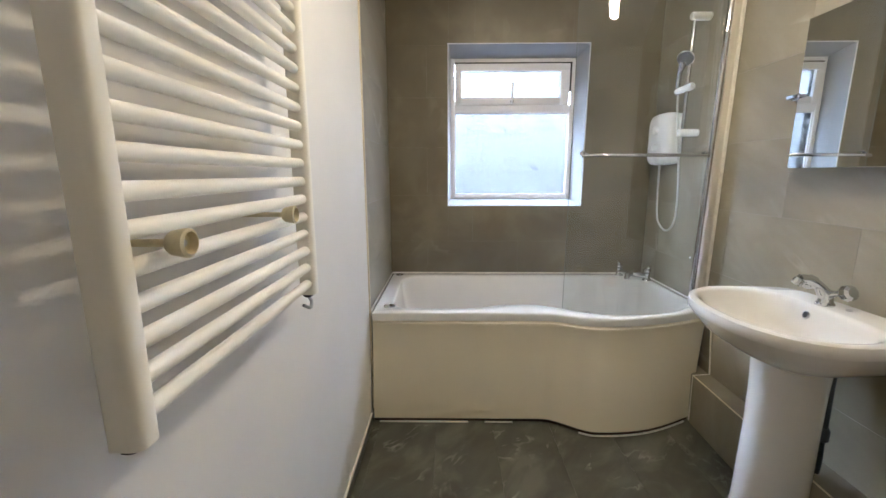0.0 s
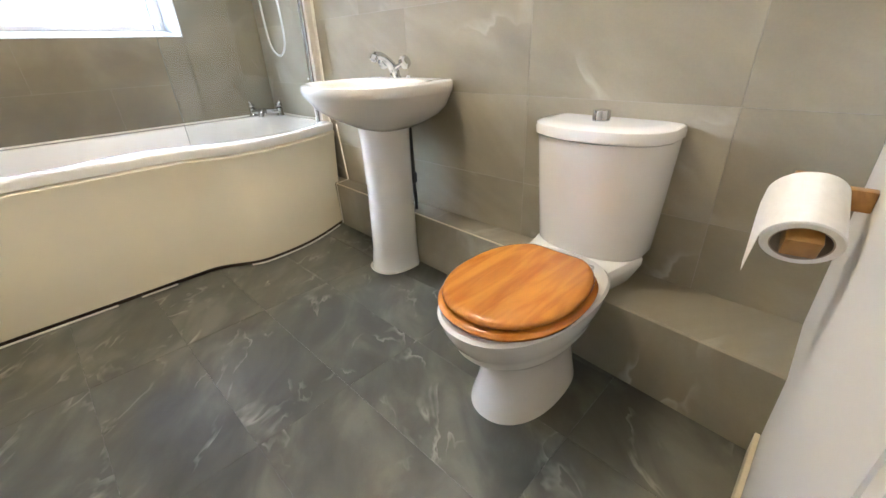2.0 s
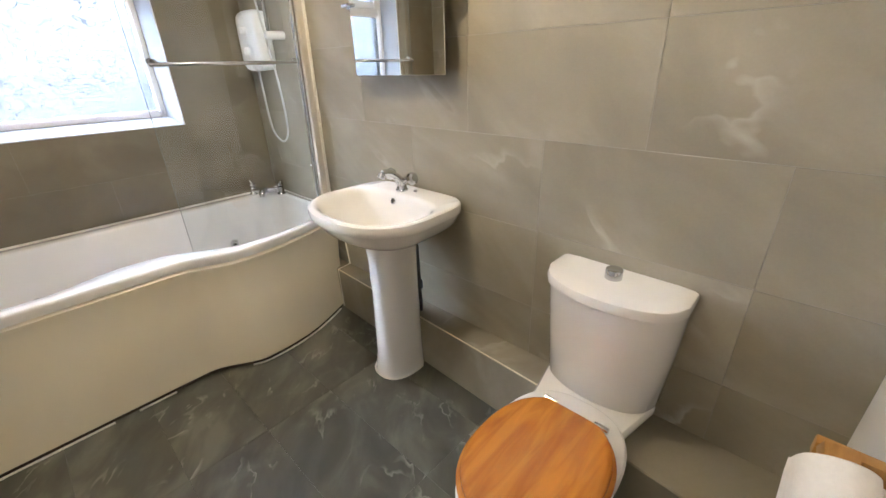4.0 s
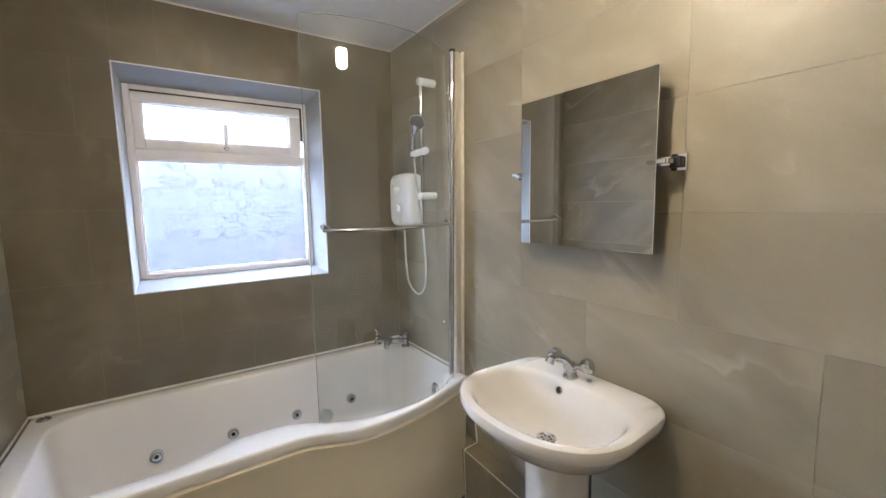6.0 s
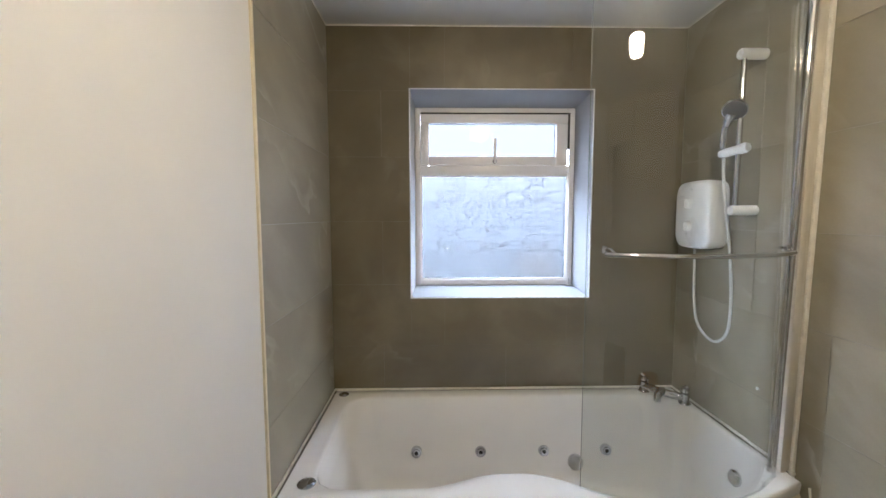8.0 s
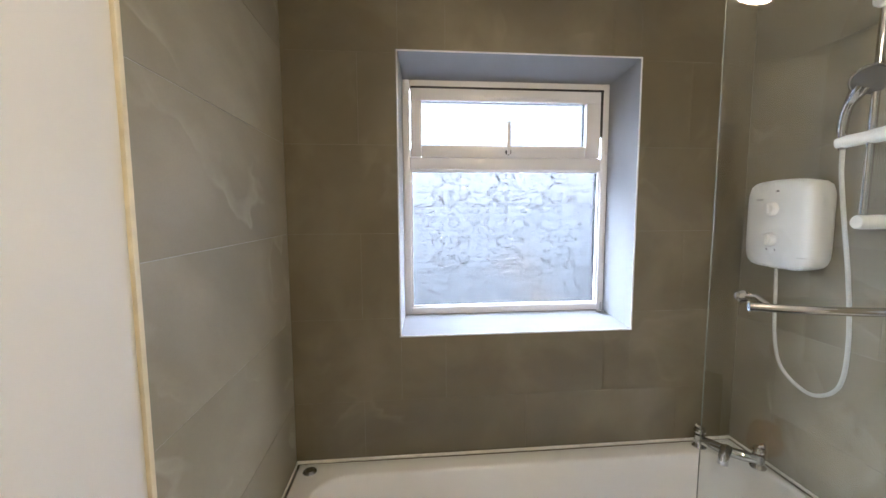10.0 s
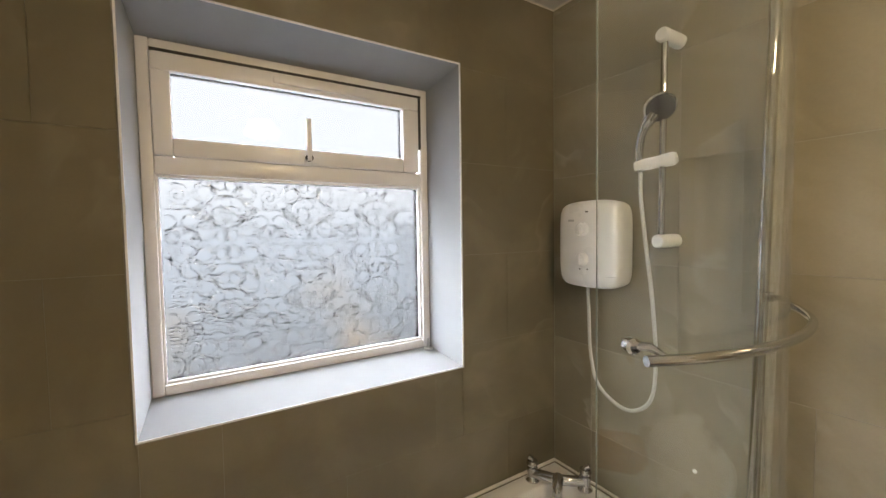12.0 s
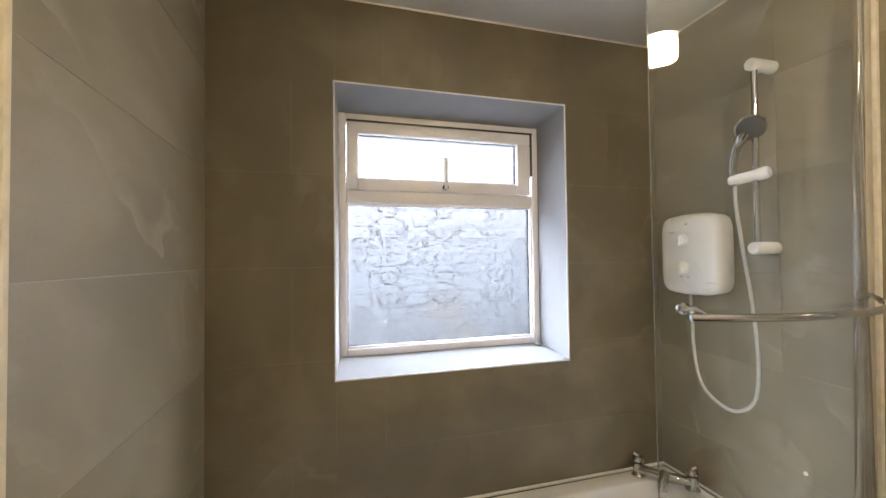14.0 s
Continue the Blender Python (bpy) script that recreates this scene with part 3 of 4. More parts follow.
# small chrome stay peg resting on the sill
peg = lathe(bmesh.new(), [(0.016, 0.0), (0.016, 0.006), (0.006, 0.008), (0.005, 0.014), (0.003, 0.040), (0.0, 0.041)], (0, 0, 0), (0, 0, 1), 16)
tagged(new("window_stay_peg", finish("window_stay_peg", peg, M_STEEL, True)), "small metal peg standing on the window sill", "window peg").location = (FX1 - 0.022, FY - 0.022, FZ0 - 0.003)

# the overcast distance outside: a glowing sheet that gives the room its daylight
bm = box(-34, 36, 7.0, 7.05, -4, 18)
structure("backdrop", bm, M_BACKDROP, "glowing sheet of overcast sky over pale blurred houses", "backdrop")
structure("ground", box(-60, 60, 0.32, 80, -3.2, -3.0), M_CARPET, "plain ground outside far below the window", "ground")


# ---- things ----
ORIGIN = {}


def thing(name, x, y, z, label, category, group=""):
    ob = tagged(empty(name, x, y, z), label, category, group)
    ORIGIN[ob.name] = Vector((x, y, z))
    return ob


def piece(name, bm, material, parent, label="", smooth=True, angle=35, shadow=True):
    """A part given in world places, set under its thing."""
    at = ORIGIN[parent.name]
    bmesh.ops.translate(bm, vec=-at, verts=bm.verts[:])
    ob = part(name, bm, material, parent, label, smooth, angle, shadow)
    ORIGIN[ob.name] = at
    return ob


# -- bath --
def outer_front(x):
    y = -0.802 - 0.075 * smooth01((x - 0.86) / 0.24)
    return y + 0.140 * max(0.0, (x - 1.16) / 0.52) ** 1.7


def inner_front(x):
    y = -0.737 + 0.069 * smooth01((x - 0.46) / 0.26) - 0.152 * smooth01((x - 0.80) / 0.36)
    return y + 0.13 * max(0.0, (x - 1.28) / 0.36) ** 2.2


def rounded(pts, radius, n=6):
    """A polygon with its corners rounded; radius per corner."""
    out = []
    k = len(pts)
    for i in range(k):
        a, b, c = Vector(pts[i - 1]), Vector(pts[i]), Vector(pts[(i + 1) % k])
        r = radius[i] if isinstance(radius, (list, tuple)) else radius
        if r <= 0:
            out.append(b)
            continue
        p, q = b + (a - b).normalized() * r, b + (c - b).normalized() * r
        for s in range(n + 1):
            t = s / n
            out.append(p * (1 - t) ** 2 + 2 * b * t * (1 - t) + q * t * t)
    return out


def ray_hit(poly, c, a):
    """How far poly lies from c in the direction a."""
    d = Vector((math.cos(a), math.sin(a)))
    best = 0.0
    for p, q in zip(poly, poly[1:] + poly[:1]):
        e = q - p
        den = d.x * e.y - d.y * e.x
        if abs(den) < 1e-9:
            continue
        w = p - c
        t = (w.x * e.y - w.y * e.x) / den
        s = (w.x * d.y - w.y * d.x) / den
        if t > 0 and -1e-6 <= s <= 1 + 1e-6:
            best = max(best, t)
    return best


xs = [0.012 + 1.676 * k / 44 for k in range(45)]
outer_poly = [Vector((x, outer_front(x))) for x in xs] + [Vector((1.688, -0.012)), Vector((0.012, -0.012))]
fx = [0.17 + 1.40 * k / 40 for k in range(41)]
inner_corner = rounded([(1.662, inner_front(1.57) + 0.02), (1.655, -0.088), (0.085, -0.088), (0.100, -0.737)], [0.10, 0.16, 0.14, 0.12], 8)
inner_poly = [Vector((x, inner_front(x))) for x in fx] + inner_corner
centre = Vector((0.88, -0.42))
angles = sorted([2 * math.pi * k / 140 for k in range(140)] + [math.atan2((p - centre).y, (p - centre).x) % (2 * math.pi) for p in (outer_poly[0], outer_poly[44], outer_poly[45], outer_poly[46])])
ro = [ray_hit(outer_poly, centre, a) for a in angles]
ri = [ray_hit(inner_poly, centre, a) for a in angles]


def bath_ring(radii, z, scale=1.0, shift=0.0, squeeze=(1.0, 1.0), off=(0.0, 0.0)):
    return [(centre.x + off[0] + math.cos(a) * (r * scale + shift) * squeeze[0], centre.y + off[1] + math.sin(a) * (r * scale + shift) * squeeze[1], z) for a, r in zip(angles, radii)]


bath = thing("bath", 0.85, -0.42, 0.0, "white P-shaped whirlpool bath in a tiled alcove", "bath")
bm = bmesh.new()
loft(bm, [bath_ring(ro, RIM - 0.042, 1, -0.004), bath_ring(ro, RIM - 0.012, 1, 0), bath_ring(ro, RIM - 0.003, 1, -0.003), bath_ring(ro, RIM, 1, -0.010),
          bath_ring(ri, RIM, 1, 0.008), bath_ring(ri, RIM - 0.003, 1, 0.001), bath_ring(ri, RIM - 0.012, 1, -0.005),
          bath_ring(ri, 0.45, 1, -0.018), bath_ring(ri, 0.32, 1, -0.032, (0.985, 1.0)), bath_ring(ri, 0.22, 1, -0.052, (0.965, 1.0)),
          bath_ring(ri, 0.17, 1, -0.080, (0.95, 0.98)), bath_ring(ri, 0.150, 1, -0.135, (0.93, 0.95)), bath_ring(ri, 0.146, 0.4, 0)], cap_start=False)
piece("tub", bm, M_ACRYLIC, bath, angle=60)

# front panel: follows the rim, leaning out a little towards the floor
bm = bmesh.new()
px = [0.014 + (1.694 - 0.014) * k / 60 for k in range(61)]


def panel_y(x, lean):
    bulge = smooth01((x - 0.84) / 0.26) * (1 - smooth01((x - 1.30) / 0.40))
    return outer_front(x) + 0.010 - lean * (0.042 + 0.030 * bulge)


def panel_row(z, lean, back):
    return [(min(x, 1.694 - 0.078 * lean), panel_y(min(x, 1.694 - 0.078 * lean), lean) + back, z) for x in px]


front = [panel_row(0.022, 1.0, 0), panel_row(0.15, 0.8, 0), panel_row(0.35, 0.4, 0), panel_row(0.488, 0.06, 0), panel_row(0.500, 0.04, -0.006), panel_row(0.516, 0.02, -0.007), panel_row(0.524, 0.01, 0.001), panel_row(RIM - 0.040, 0.0, 0.003)]
rear = [panel_row(RIM - 0.040, 0.0, 0.014), panel_row(0.022, 1.0, 0.014)]
loft(bm, front + rear + [front[0]], False, False, closed=False)
piece("bath_panel", bm, M_PANEL, bath, "smooth cream front panel following the curved rim", angle=40)
# dark strip painted as the gap's shade, and sealant, under the panel
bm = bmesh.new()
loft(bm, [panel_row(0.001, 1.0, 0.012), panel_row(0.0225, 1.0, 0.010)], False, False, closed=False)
piece("plinth", bm, M_GAP_SHADE, bath, "dark strip painted as the shade of the gap below the panel")
for a, b in ((1, 18), (20, 26), (36, 57)):
    bm = tube(bmesh.new(), [(p[0], p[1] - 0.004, 0.003) for p in panel_row(0.0, 1.0, 0.004)[a:b]], 0.0045, 6)
    piece("floor_sealant", bm, M_SEAL, bath, "patchy white sealant at the floor")

# whirlpool jets, overflow and plugs
def jet(x, z, y=-0.121, r=0.026):
    b = bmesh.new()
    lathe(b, [(0.0, 0.004), (r * 0.34, 0.004), (r * 0.36, 0.010), (r * 0.62, 0.012), (r * 0.72, 0.007), (r * 0.94, 0.007), (r, 0.002), (r, -0.02)], (x, y, z), (0, -1, 0.10), 24)
    j = piece("jet", b, M_CHROME, bath, "chrome whirlpool jet")
    b = lathe(bmesh.new(), [(0.0, 0.0055), (r * 0.30, 0.0055), (r * 0.30, 0.001)], (x, y - 0.0, z), (0, -1, 0.10), 16)
    piece("nozzle", b, M_BLACK, j, smooth=False)


for x in (0.412, 0.717, 1.019, 1.320):
    jet(x, 0.312)
bm = lathe(bmesh.new(), [(0.0, 0.010), (0.030, 0.010), (0.036, 0.006), (0.037, -0.02)], (1.172, -0.131, 0.257), (0, -1, 0.1), 28)
piece("suction_cover", bm, M_STEEL, bath, "round steel suction cover")
bm = lathe(bmesh.new(), [(0.0, 0.014), (0.024, 0.013), (0.030, 0.007), (0.031, -0.02)], (1.640, -0.52, 0.437), (-1, 0, 0.1), 28)
piece("overflow", bm, M_CHROME, bath, "chrome overflow fitting")
for x, y, r in ((0.087, -0.709, 0.030), (0.061, -0.060, 0.024)):
    bm = lathe(bmesh.new(), [(r, 0), (r, 0.004), (r * 0.85, 0.007), (r * 0.8, 0.005), (r * 0.6, 0.009), (0.0, 0.0095)], (x, y, RIM - 0.001), (0, 0, 1), 28)
    piece("air_control", bm, M_CHROME, bath, "round chrome air control in the rim")


# bath filler standing across the corner of the rim
filler = thing("bath_tap", 1.588, -0.118, RIM, "chrome bath mixer tap across the corner of the bath", "tap")
ha, hb = Vector((1.530, -0.050, RIM)), Vector((1.645, -0.190, RIM))
along = (hb - ha).normalized()
out = Vector((-along.y, along.x, 0))
if out.x > 0:
    out = -out
mid = (ha + hb) / 2
for h in (ha, hb):
    bm = lathe(bmesh.new(), [(0.026, 0), (0.026, 0.004), (0.021, 0.010), (0.018, 0.022), (0.019, 0.036), (0.019, 0.048), (0.012, 0.052)], h, (0, 0, 1), 20)
    piece("pillar", bm, M_CHROME, filler)
    k = h + Vector((0, 0, 0.052))
    bm = lathe(bmesh.new(), [(0.010, 0), (0.019, 0.004), (0.022, 0.012), (0.018, 0.022), (0.0, 0.026)], k, (0, 0, 1), 16)
    s = 1 if h is hb else -1
    tube(bm, [k + Vector((0, 0, 0.016)), k + along * 0.004 * s + Vector((0, 0, 0.028)), k + along * 0.014 * s + Vector((0, 0, 0.034))], [0.012, 0.010, 0.009], 10)
    piece("tap_handle", bm, M_CHROME, filler)
bm = bmesh.new()
tube(bm, curve_through([ha + Vector((0, 0, 0.026)), (ha * 0.75 + hb * 0.25) + out * 0.014 + Vector((0, 0, 0.030)), mid + out * 0.020 + Vector((0, 0, 0.030)), (ha * 0.25 + hb * 0.75) + out * 0.014 + Vector((0, 0, 0.030)), hb + Vector((0, 0, 0.026))], 21), 0.018, 14)
piece("mixer_body", bm, M_CHROME, filler)
bm = bmesh.new()
tube(bm, curve_through([mid + out * 0.018 + Vector((0, 0, 0.032)), mid + out * 0.045 + Vector((0, 0, 0.034)), mid + out * 0.068 + Vector((0, 0, 0.022)), mid + out * 0.074 + Vector((0, 0, 0.002))], 12), [0.021] * 3 + [0.018] * 5 + [0.017] * 4, 16)
piece("spout", bm, M_CHROME, filler)

# -- curved glass bath screen --
screen = thing("bath_screen", 1.625, -0.713, RIM, "curved clear glass bath screen with chrome pole and towel bar", "bath screen")
arc = curve_through([(0.958, -0.756, 0), (1.05, -0.795, 0), (1.16, -0.824, 0), (1.28, -0.833, 0), (1.40, -0.818, 0), (1.50, -0.783, 0), (1.622, -0.706, 0)], 49)
TOP = 2.068
bm = bmesh.new()
nrm = []
for k, p in enumerate(arc):
    d = (arc[min(k + 1, 48)] - arc[max(k - 1, 0)]).normalized()
    nrm.append(Vector((d.y, -d.x, 0)))
ga = [p + n * 0.003 for p, n in zip(arc, nrm)]
gb = [p - n * 0.003 for p, n in zip(arc, nrm)]
ring = ga + gb[::-1]
loft(bm, [[(p.x, p.y, RIM + 0.006) for p in ring], [(p.x, p.y, TOP) for p in ring]])
piece("glass", bm, M_SCREEN, screen, "clear curved glass sheet", angle=40, shadow=False)
glass = bpy.data.objects["glass"]
bm = tube(bmesh.new(), [(p.x, p.y, TOP + 0.0012) for p in arc], 0.0014, 6)
piece("polished_edge", bm, M_GLASSEDGE, glass, "grey-green polished top edge of the glass")
bm = tube(bmesh.new(), [(arc[0].x - 0.0012, arc[0].y + 0.0006, RIM + 0.008), (arc[0].x - 0.0012, arc[0].y + 0.0006, TOP)], 0.0010, 6)
piece("polished_edge", bm, M_GLASSEDGE, glass, "grey-green polished upright edge of the glass")


def leaning(bm):
    """The channel leans a little away from upright along the wall."""
    for v in bm.verts:
        v.co.y -= 0.0175 * (v.co.z - 1.32)
    return bm


bm = tube(bmesh.new(), [(1.628, -0.698, RIM + 0.004), (1.640, -0.698, TOP + 0.014)], 0.0125, 18)
piece("pole", leaning(bm), M_CHROME, screen, "upright chrome hinge pole")
bm = lathe(bmesh.new(), [(0.014, 0), (0.014, 0.010), (0.010, 0.014)], (1.640, -0.698, TOP + 0.012), (0, 0, 1), 16)
piece("cap", leaning(bm), M_BLACK, screen)
bm = box(1.650, 1.672, -0.708, -0.684, RIM + 0.004, TOP + 0.016, 0.004)
piece("hinge_channel", leaning(bm), M_ALU, screen, "satin channel beside the hinge pole")
bm = box(1.673, W - 0.004, -0.698, -0.680, RIM + 0.004, TOP + 0.016, 0.003)
piece("wall_profile", leaning(bm), M_ALU, screen, "satin wall channel")
bm = box(W - 0.014, W - 0.0005, -0.710, -0.699, RIM - 0.02, TOP + 0.020, 0.003)
piece("seal_strip", leaning(bm), M_SEAL, screen, "white sealant strip beside the channel")
bm = bmesh.new()
tube(bm, [(p.x, p.y, RIM + 0.004) for p in arc[2:]], 0.0045, 8)
piece("bottom_seal", bm, M_SCREEN, screen, "clear rubber seal on the bath rim", shadow=False)
# towel bar on two glass mounts
RZ = 1.318
bar_pts = curve_through([(0.992, -0.803, RZ), (1.07, -0.838, RZ), (1.18, -0.864, RZ), (1.30, -0.868, RZ), (1.42, -0.848, RZ), (1.52, -0.806, RZ), (1.580, -0.768, RZ)], 33)
bm = tube(bmesh.new(), bar_pts, 0.0075, 14)
towel_bar = piece("towel_bar", bm, M_CHROME, screen, "curved chrome towel bar")
for k, g in ((2, 4), (30, 46)):
    p, q = bar_pts[k], arc[g] + Vector((0, 0, RZ + 0.012))
    bm = tube(bmesh.new(), [p, p.lerp(q, 0.5) + Vector((0, 0, 0.008)), q], 0.006, 10)
    piece("mount_arm", bm, M_CHROME, towel_bar)
    bm = lathe(bmesh.new(), [(0.010, -0.010), (0.0115, -0.004), (0.0115, 0.005), (0.008, 0.009)], q, nrm[g], 18)
    piece("mount_disc", bm, M_CHROME, towel_bar)

# -- electric shower --
shower = thing("electric_shower", W, -0.228, 1.28, "white electric shower unit on the tiled wall", "shower")
def shower_outline(x, inset):
    cy, cz, hw, hh = -0.2125, 1.434, 0.1205 - inset, 0.148 - inset
    ring = []
    for k in range(48):
        a = 2 * math.pi * k / 48
        c, s = math.cos(a), math.sin(a)
        r = (abs(c) ** 7 + abs(s) ** 7) ** (-1 / 7)
        ring.append((x, cy + r * c * hw, cz + r * s * hh * (1 - 0.05 * abs(r * c) ** 2)))
    return ring


bm = loft(bmesh.new(), [shower_outline(W - 0.0005, 0.004), shower_outline(W - 0.05, 0.0), shower_outline(W - 0.072, 0.004), shower_outline(W - 0.082, 0.014), shower_outline(W - 0.087, 0.034)])
piece("housing", bm, M_WHITEPLASTIC, shower, angle=50)
for z in (1.485, 1.385):
    bm = lathe(bmesh.new(), [(0.024, 0), (0.022, 0.014), (0.018, 0.019), (0.0, 0.020)], (W - 0.085, -0.205, z), (-1, 0, 0), 20)
    add_box(bm, W - 0.110, W - 0.102, -0.209, -0.201, z - 0.017, z + 0.017, 0.003)
    piece("control_knob", bm, M_WHITEPLASTIC, shower)
for y0, z0, w_, h_, m_ in ((-0.146, 1.512, 0.024, 0.007, M_STEEL), (-0.216, 1.541, 0.010, 0.004, M_BLACK), (-0.300, 1.332, 0.030, 0.003, M_STEEL), (-0.192, 1.350, 0.004, 0.004, M_BLACK), (-0.222, 1.350, 0.004, 0.004, M_BLACK)):
    piece("marking", box(W - 0.0885, W - 0.0865, y0 - w_, y0, z0, z0 + h_), m_, shower, smooth=False)

riser = thing("shower_riser_rail", W, -0.485, 1.44, "chrome shower riser rail with white fittings", "shower rail")
RX = 1.620
bm = tube(bmesh.new(), [(RX, -0.465, 1.437), (RX, -0.471, 2.022)], 0.009, 14)
piece("rail", bm, M_CHROME, riser)
for y, z in ((-0.465, 1.449), (-0.471, 2.010)):
    bm = lathe(bmesh.new(), [(0.016, 0), (0.0195, 0.004), (0.0195, 0.092), (0.016, 0.098), (0.0, 0.099)], (W - 0.0005, y, z), (-1, 0, 0), 20)
    piece("wall_fitting", bm, M_WHITEPLASTIC, riser)
bm = tube(bmesh.new(), curve_through([(1.602, -0.398, 1.664), (1.610, -0.430, 1.668), (1.620, -0.466, 1.672), (1.628, -0.502, 1.676)], 14), [0.013, 0.016] + [0.0165] * 7 + [0.019] * 3 + [0.019, 0.015], 14)
piece("slider", bm, M_WHITEPLASTIC, riser, "white sliding handset holder")

handset = thing("shower_handset", 1.60, -0.45, 1.65, "chrome hand shower with a dark spray plate", "shower head")
hp = curve_through([(1.606, -0.412, 1.645), (1.603, -0.409, 1.70), (1.600, -0.422, 1.76), (1.596, -0.456, 1.806)], 14)
bm = tube(bmesh.new(), hp, [0.010] * 4 + [0.012] * 6 + [0.015, 0.018, 0.02, 0.02], 14)
piece("handle", bm, M_CHROME, handset)
face = Vector((-0.55, -0.50, -0.62)).normalized()
hc = Vector((1.594, -0.474, 1.814))
bm = lathe(bmesh.new(), [(0.012, -0.026), (0.030, -0.018), (0.041, -0.004), (0.042, 0.004), (0.038, 0.006)], hc, face, 28)
piece("head", bm, M_CHROME, handset)
bm = lathe(bmesh.new(), [(0.037, 0.004), (0.037, 0.008), (0.0, 0.010)], hc, face, 28)
piece("spray_plate", bm, M_DARKHEAD, handset, "dark grey spray plate")

hose = thing("shower_hose", 1.655, -0.3, 0.9, "pale grey flexible shower hose hanging in a loop", "shower hose")
line = curve_through([(1.655, -0.193, 1.290), (1.656, -0.197, 1.19), (1.657, -0.203, 1.06), (1.655, -0.232, 0.965), (1.652, -0.300, 0.920), (1.650, -0.365, 0.918), (1.648, -0.424, 0.975), (1.644, -0.440, 1.10), (1.636, -0.432, 1.28), (1.622, -0.417, 1.46), (1.610, -0.411, 1.58), (1.606, -0.412, 1.650)], 160)
rr = [0.0053 + 0.0006 * (k % 2) for k in range(160)]
piece("hose", tube(bmesh.new(), line, rr, 10), M_HOSE, hose)

# soap-tray bracket left on the tiles
piece_dot = tagged(new("wall_plug", finish("wall_plug", lathe(bmesh.new(), [(0.006, 0), (0.006, 0.003), (0.0, 0.004)], (0, 0, 0), (-1, 0, 0), 10), M_WHITEPLASTIC, True)), "small white screw plug set in the tiled wall", "wall plug")
piece_dot.location = (W, -0.525, 0.79)

# -- basin and pedestal --
BY = -1.432
basin = thing("wash_basin", 1.52, BY, 0.0, "white ceramic pedestal wash basin on the tiled wall", "basin")
N = 72
RB = 0.813


def basin_outer(z, grow, back=W - 0.001, squeeze=1.0, cx=1.45):
    ring = []
    for k in range(N):
        a = 2 * math.pi * k / N
        c, s = math.cos(a), math.sin(a)
        if c <= 0:
            pw = 2.25
            r = (abs(c) ** pw + abs(s) ** pw) ** (-1 / pw)
            x, y = cx + r * c * (0.222 + grow) * squeeze, r * s * (0.282 + grow) * squeeze
        else:
            hw = (0.282 + grow) * squeeze
            pw = 7.0
            r = (abs(c) ** pw + abs(s) ** pw) ** (-1 / pw)
            x = cx + r * c * (back - cx)
            y = r * s * hw * (1 - 0.055 * min(1, max(0, r * c)))
        ring.append((x, BY + y, z))
    return ring


def basin_inner(z, f, sink=0.0):
    cx = 1.425 + 0.03 * sink
    ring = []
    for k in range(N):
        a = 2 * math.pi * k / N
        c, s = math.cos(a), math.sin(a)
        pw = 2.2 if c < 0 else 3.4 - sink
        r = (abs(c) ** pw + abs(s) ** pw) ** (-1 / pw)
        ring.append((cx + r * c * (0.165 if c < 0 else 0.168) * f, BY + r * s * 0.246 * f, z))
    return ring


bm = bmesh.new()
rings = [basin_outer(0.633, 0, 1.62, 0.36, 1.50), basin_outer(0.653, 0, 1.66, 0.50, 1.49), basin_outer(0.683, 0, 1.69, 0.70, 1.475), basin_outer(0.718, 0, W - 0.001, 0.86, 1.462), basin_outer(0.756, 0, W - 0.001, 0.955, 1.453), basin_outer(0.770, -0.002),
         basin_outer(0.776, 0.002), basin_outer(0.793, 0.005), basin_outer(0.807, 0.002), basin_outer(RB, -0.010),
         basin_inner(RB - 0.0005, 1.085), basin_inner(RB - 0.003, 1.045), basin_inner(RB - 0.009, 1.005), basin_inner(0.796, 0.975, 0.05), basin_inner(0.780, 0.945, 0.15), basin_inner(0.753, 0.89, 0.3), basin_inner(0.713, 0.76, 0.6), basin_inner(0.686, 0.55, 0.9), basin_inner(0.675, 0.30, 1.1), basin_inner(0.672, 0.10, 1.2)]
loft(bm, rings)
piece("bowl", bm, M_CERAMIC, basin, angle=50)
bm = bmesh.new()


def ped(z, f, b, h):
    return oval(1.515, BY, z, f, b, h, 40, 2.3, 3.0)


loft(bm, [ped(0.0, 0.128, 0.09, 0.099), ped(0.012, 0.125, 0.09, 0.096), ped(0.10, 0.112, 0.09, 0.089), ped(0.40, 0.104, 0.09, 0.086), ped(0.56, 0.107, 0.09, 0.088), ped(0.658, 0.114, 0.09, 0.094)])
piece("pedestal", bm, M_CERAMIC, basin, angle=50)
bm = bmesh.new()
pts = ped(0.003, 0.131, 0.092, 0.103)
tube(bm, [p for p in pts if p[0] < 1.56][:], 0.004, 6)
piece("floor_sealant", bm, M_SEAL, basin)
bm = lathe(bmesh.new(), [(0.031, 0), (0.031, 0.003), (0.026, 0.005), (0.022, 0.002), (0.0, 0.002)], (1.462, BY, 0.673), (0, 0, 1), 24)
waste = piece("waste_ring", bm, M_CHROME, basin, "chrome waste with a slotted grid")
# black bars drawn for the darkness inside the waste's slots
bm = bmesh.new()
for k in range(6):
    a = math.pi * k / 3
    p = Vector((1.462, BY, 0.6758))
    d = Vector((math.cos(a), math.sin(a), 0))
    tube(bm, [p + d * 0.010, p + d * 0.017], 0.0018, 8)
piece("slots", bm, M_BLACK, waste)
bm = lathe(bmesh.new(), [(0.013, 0.0), (0.013, 0.004), (0.009, 0.005), (0.0085, 0.0015), (0.0, 0.0015)], (1.586, -1.378, 0.774), (-1, 0, 0.35), 20)
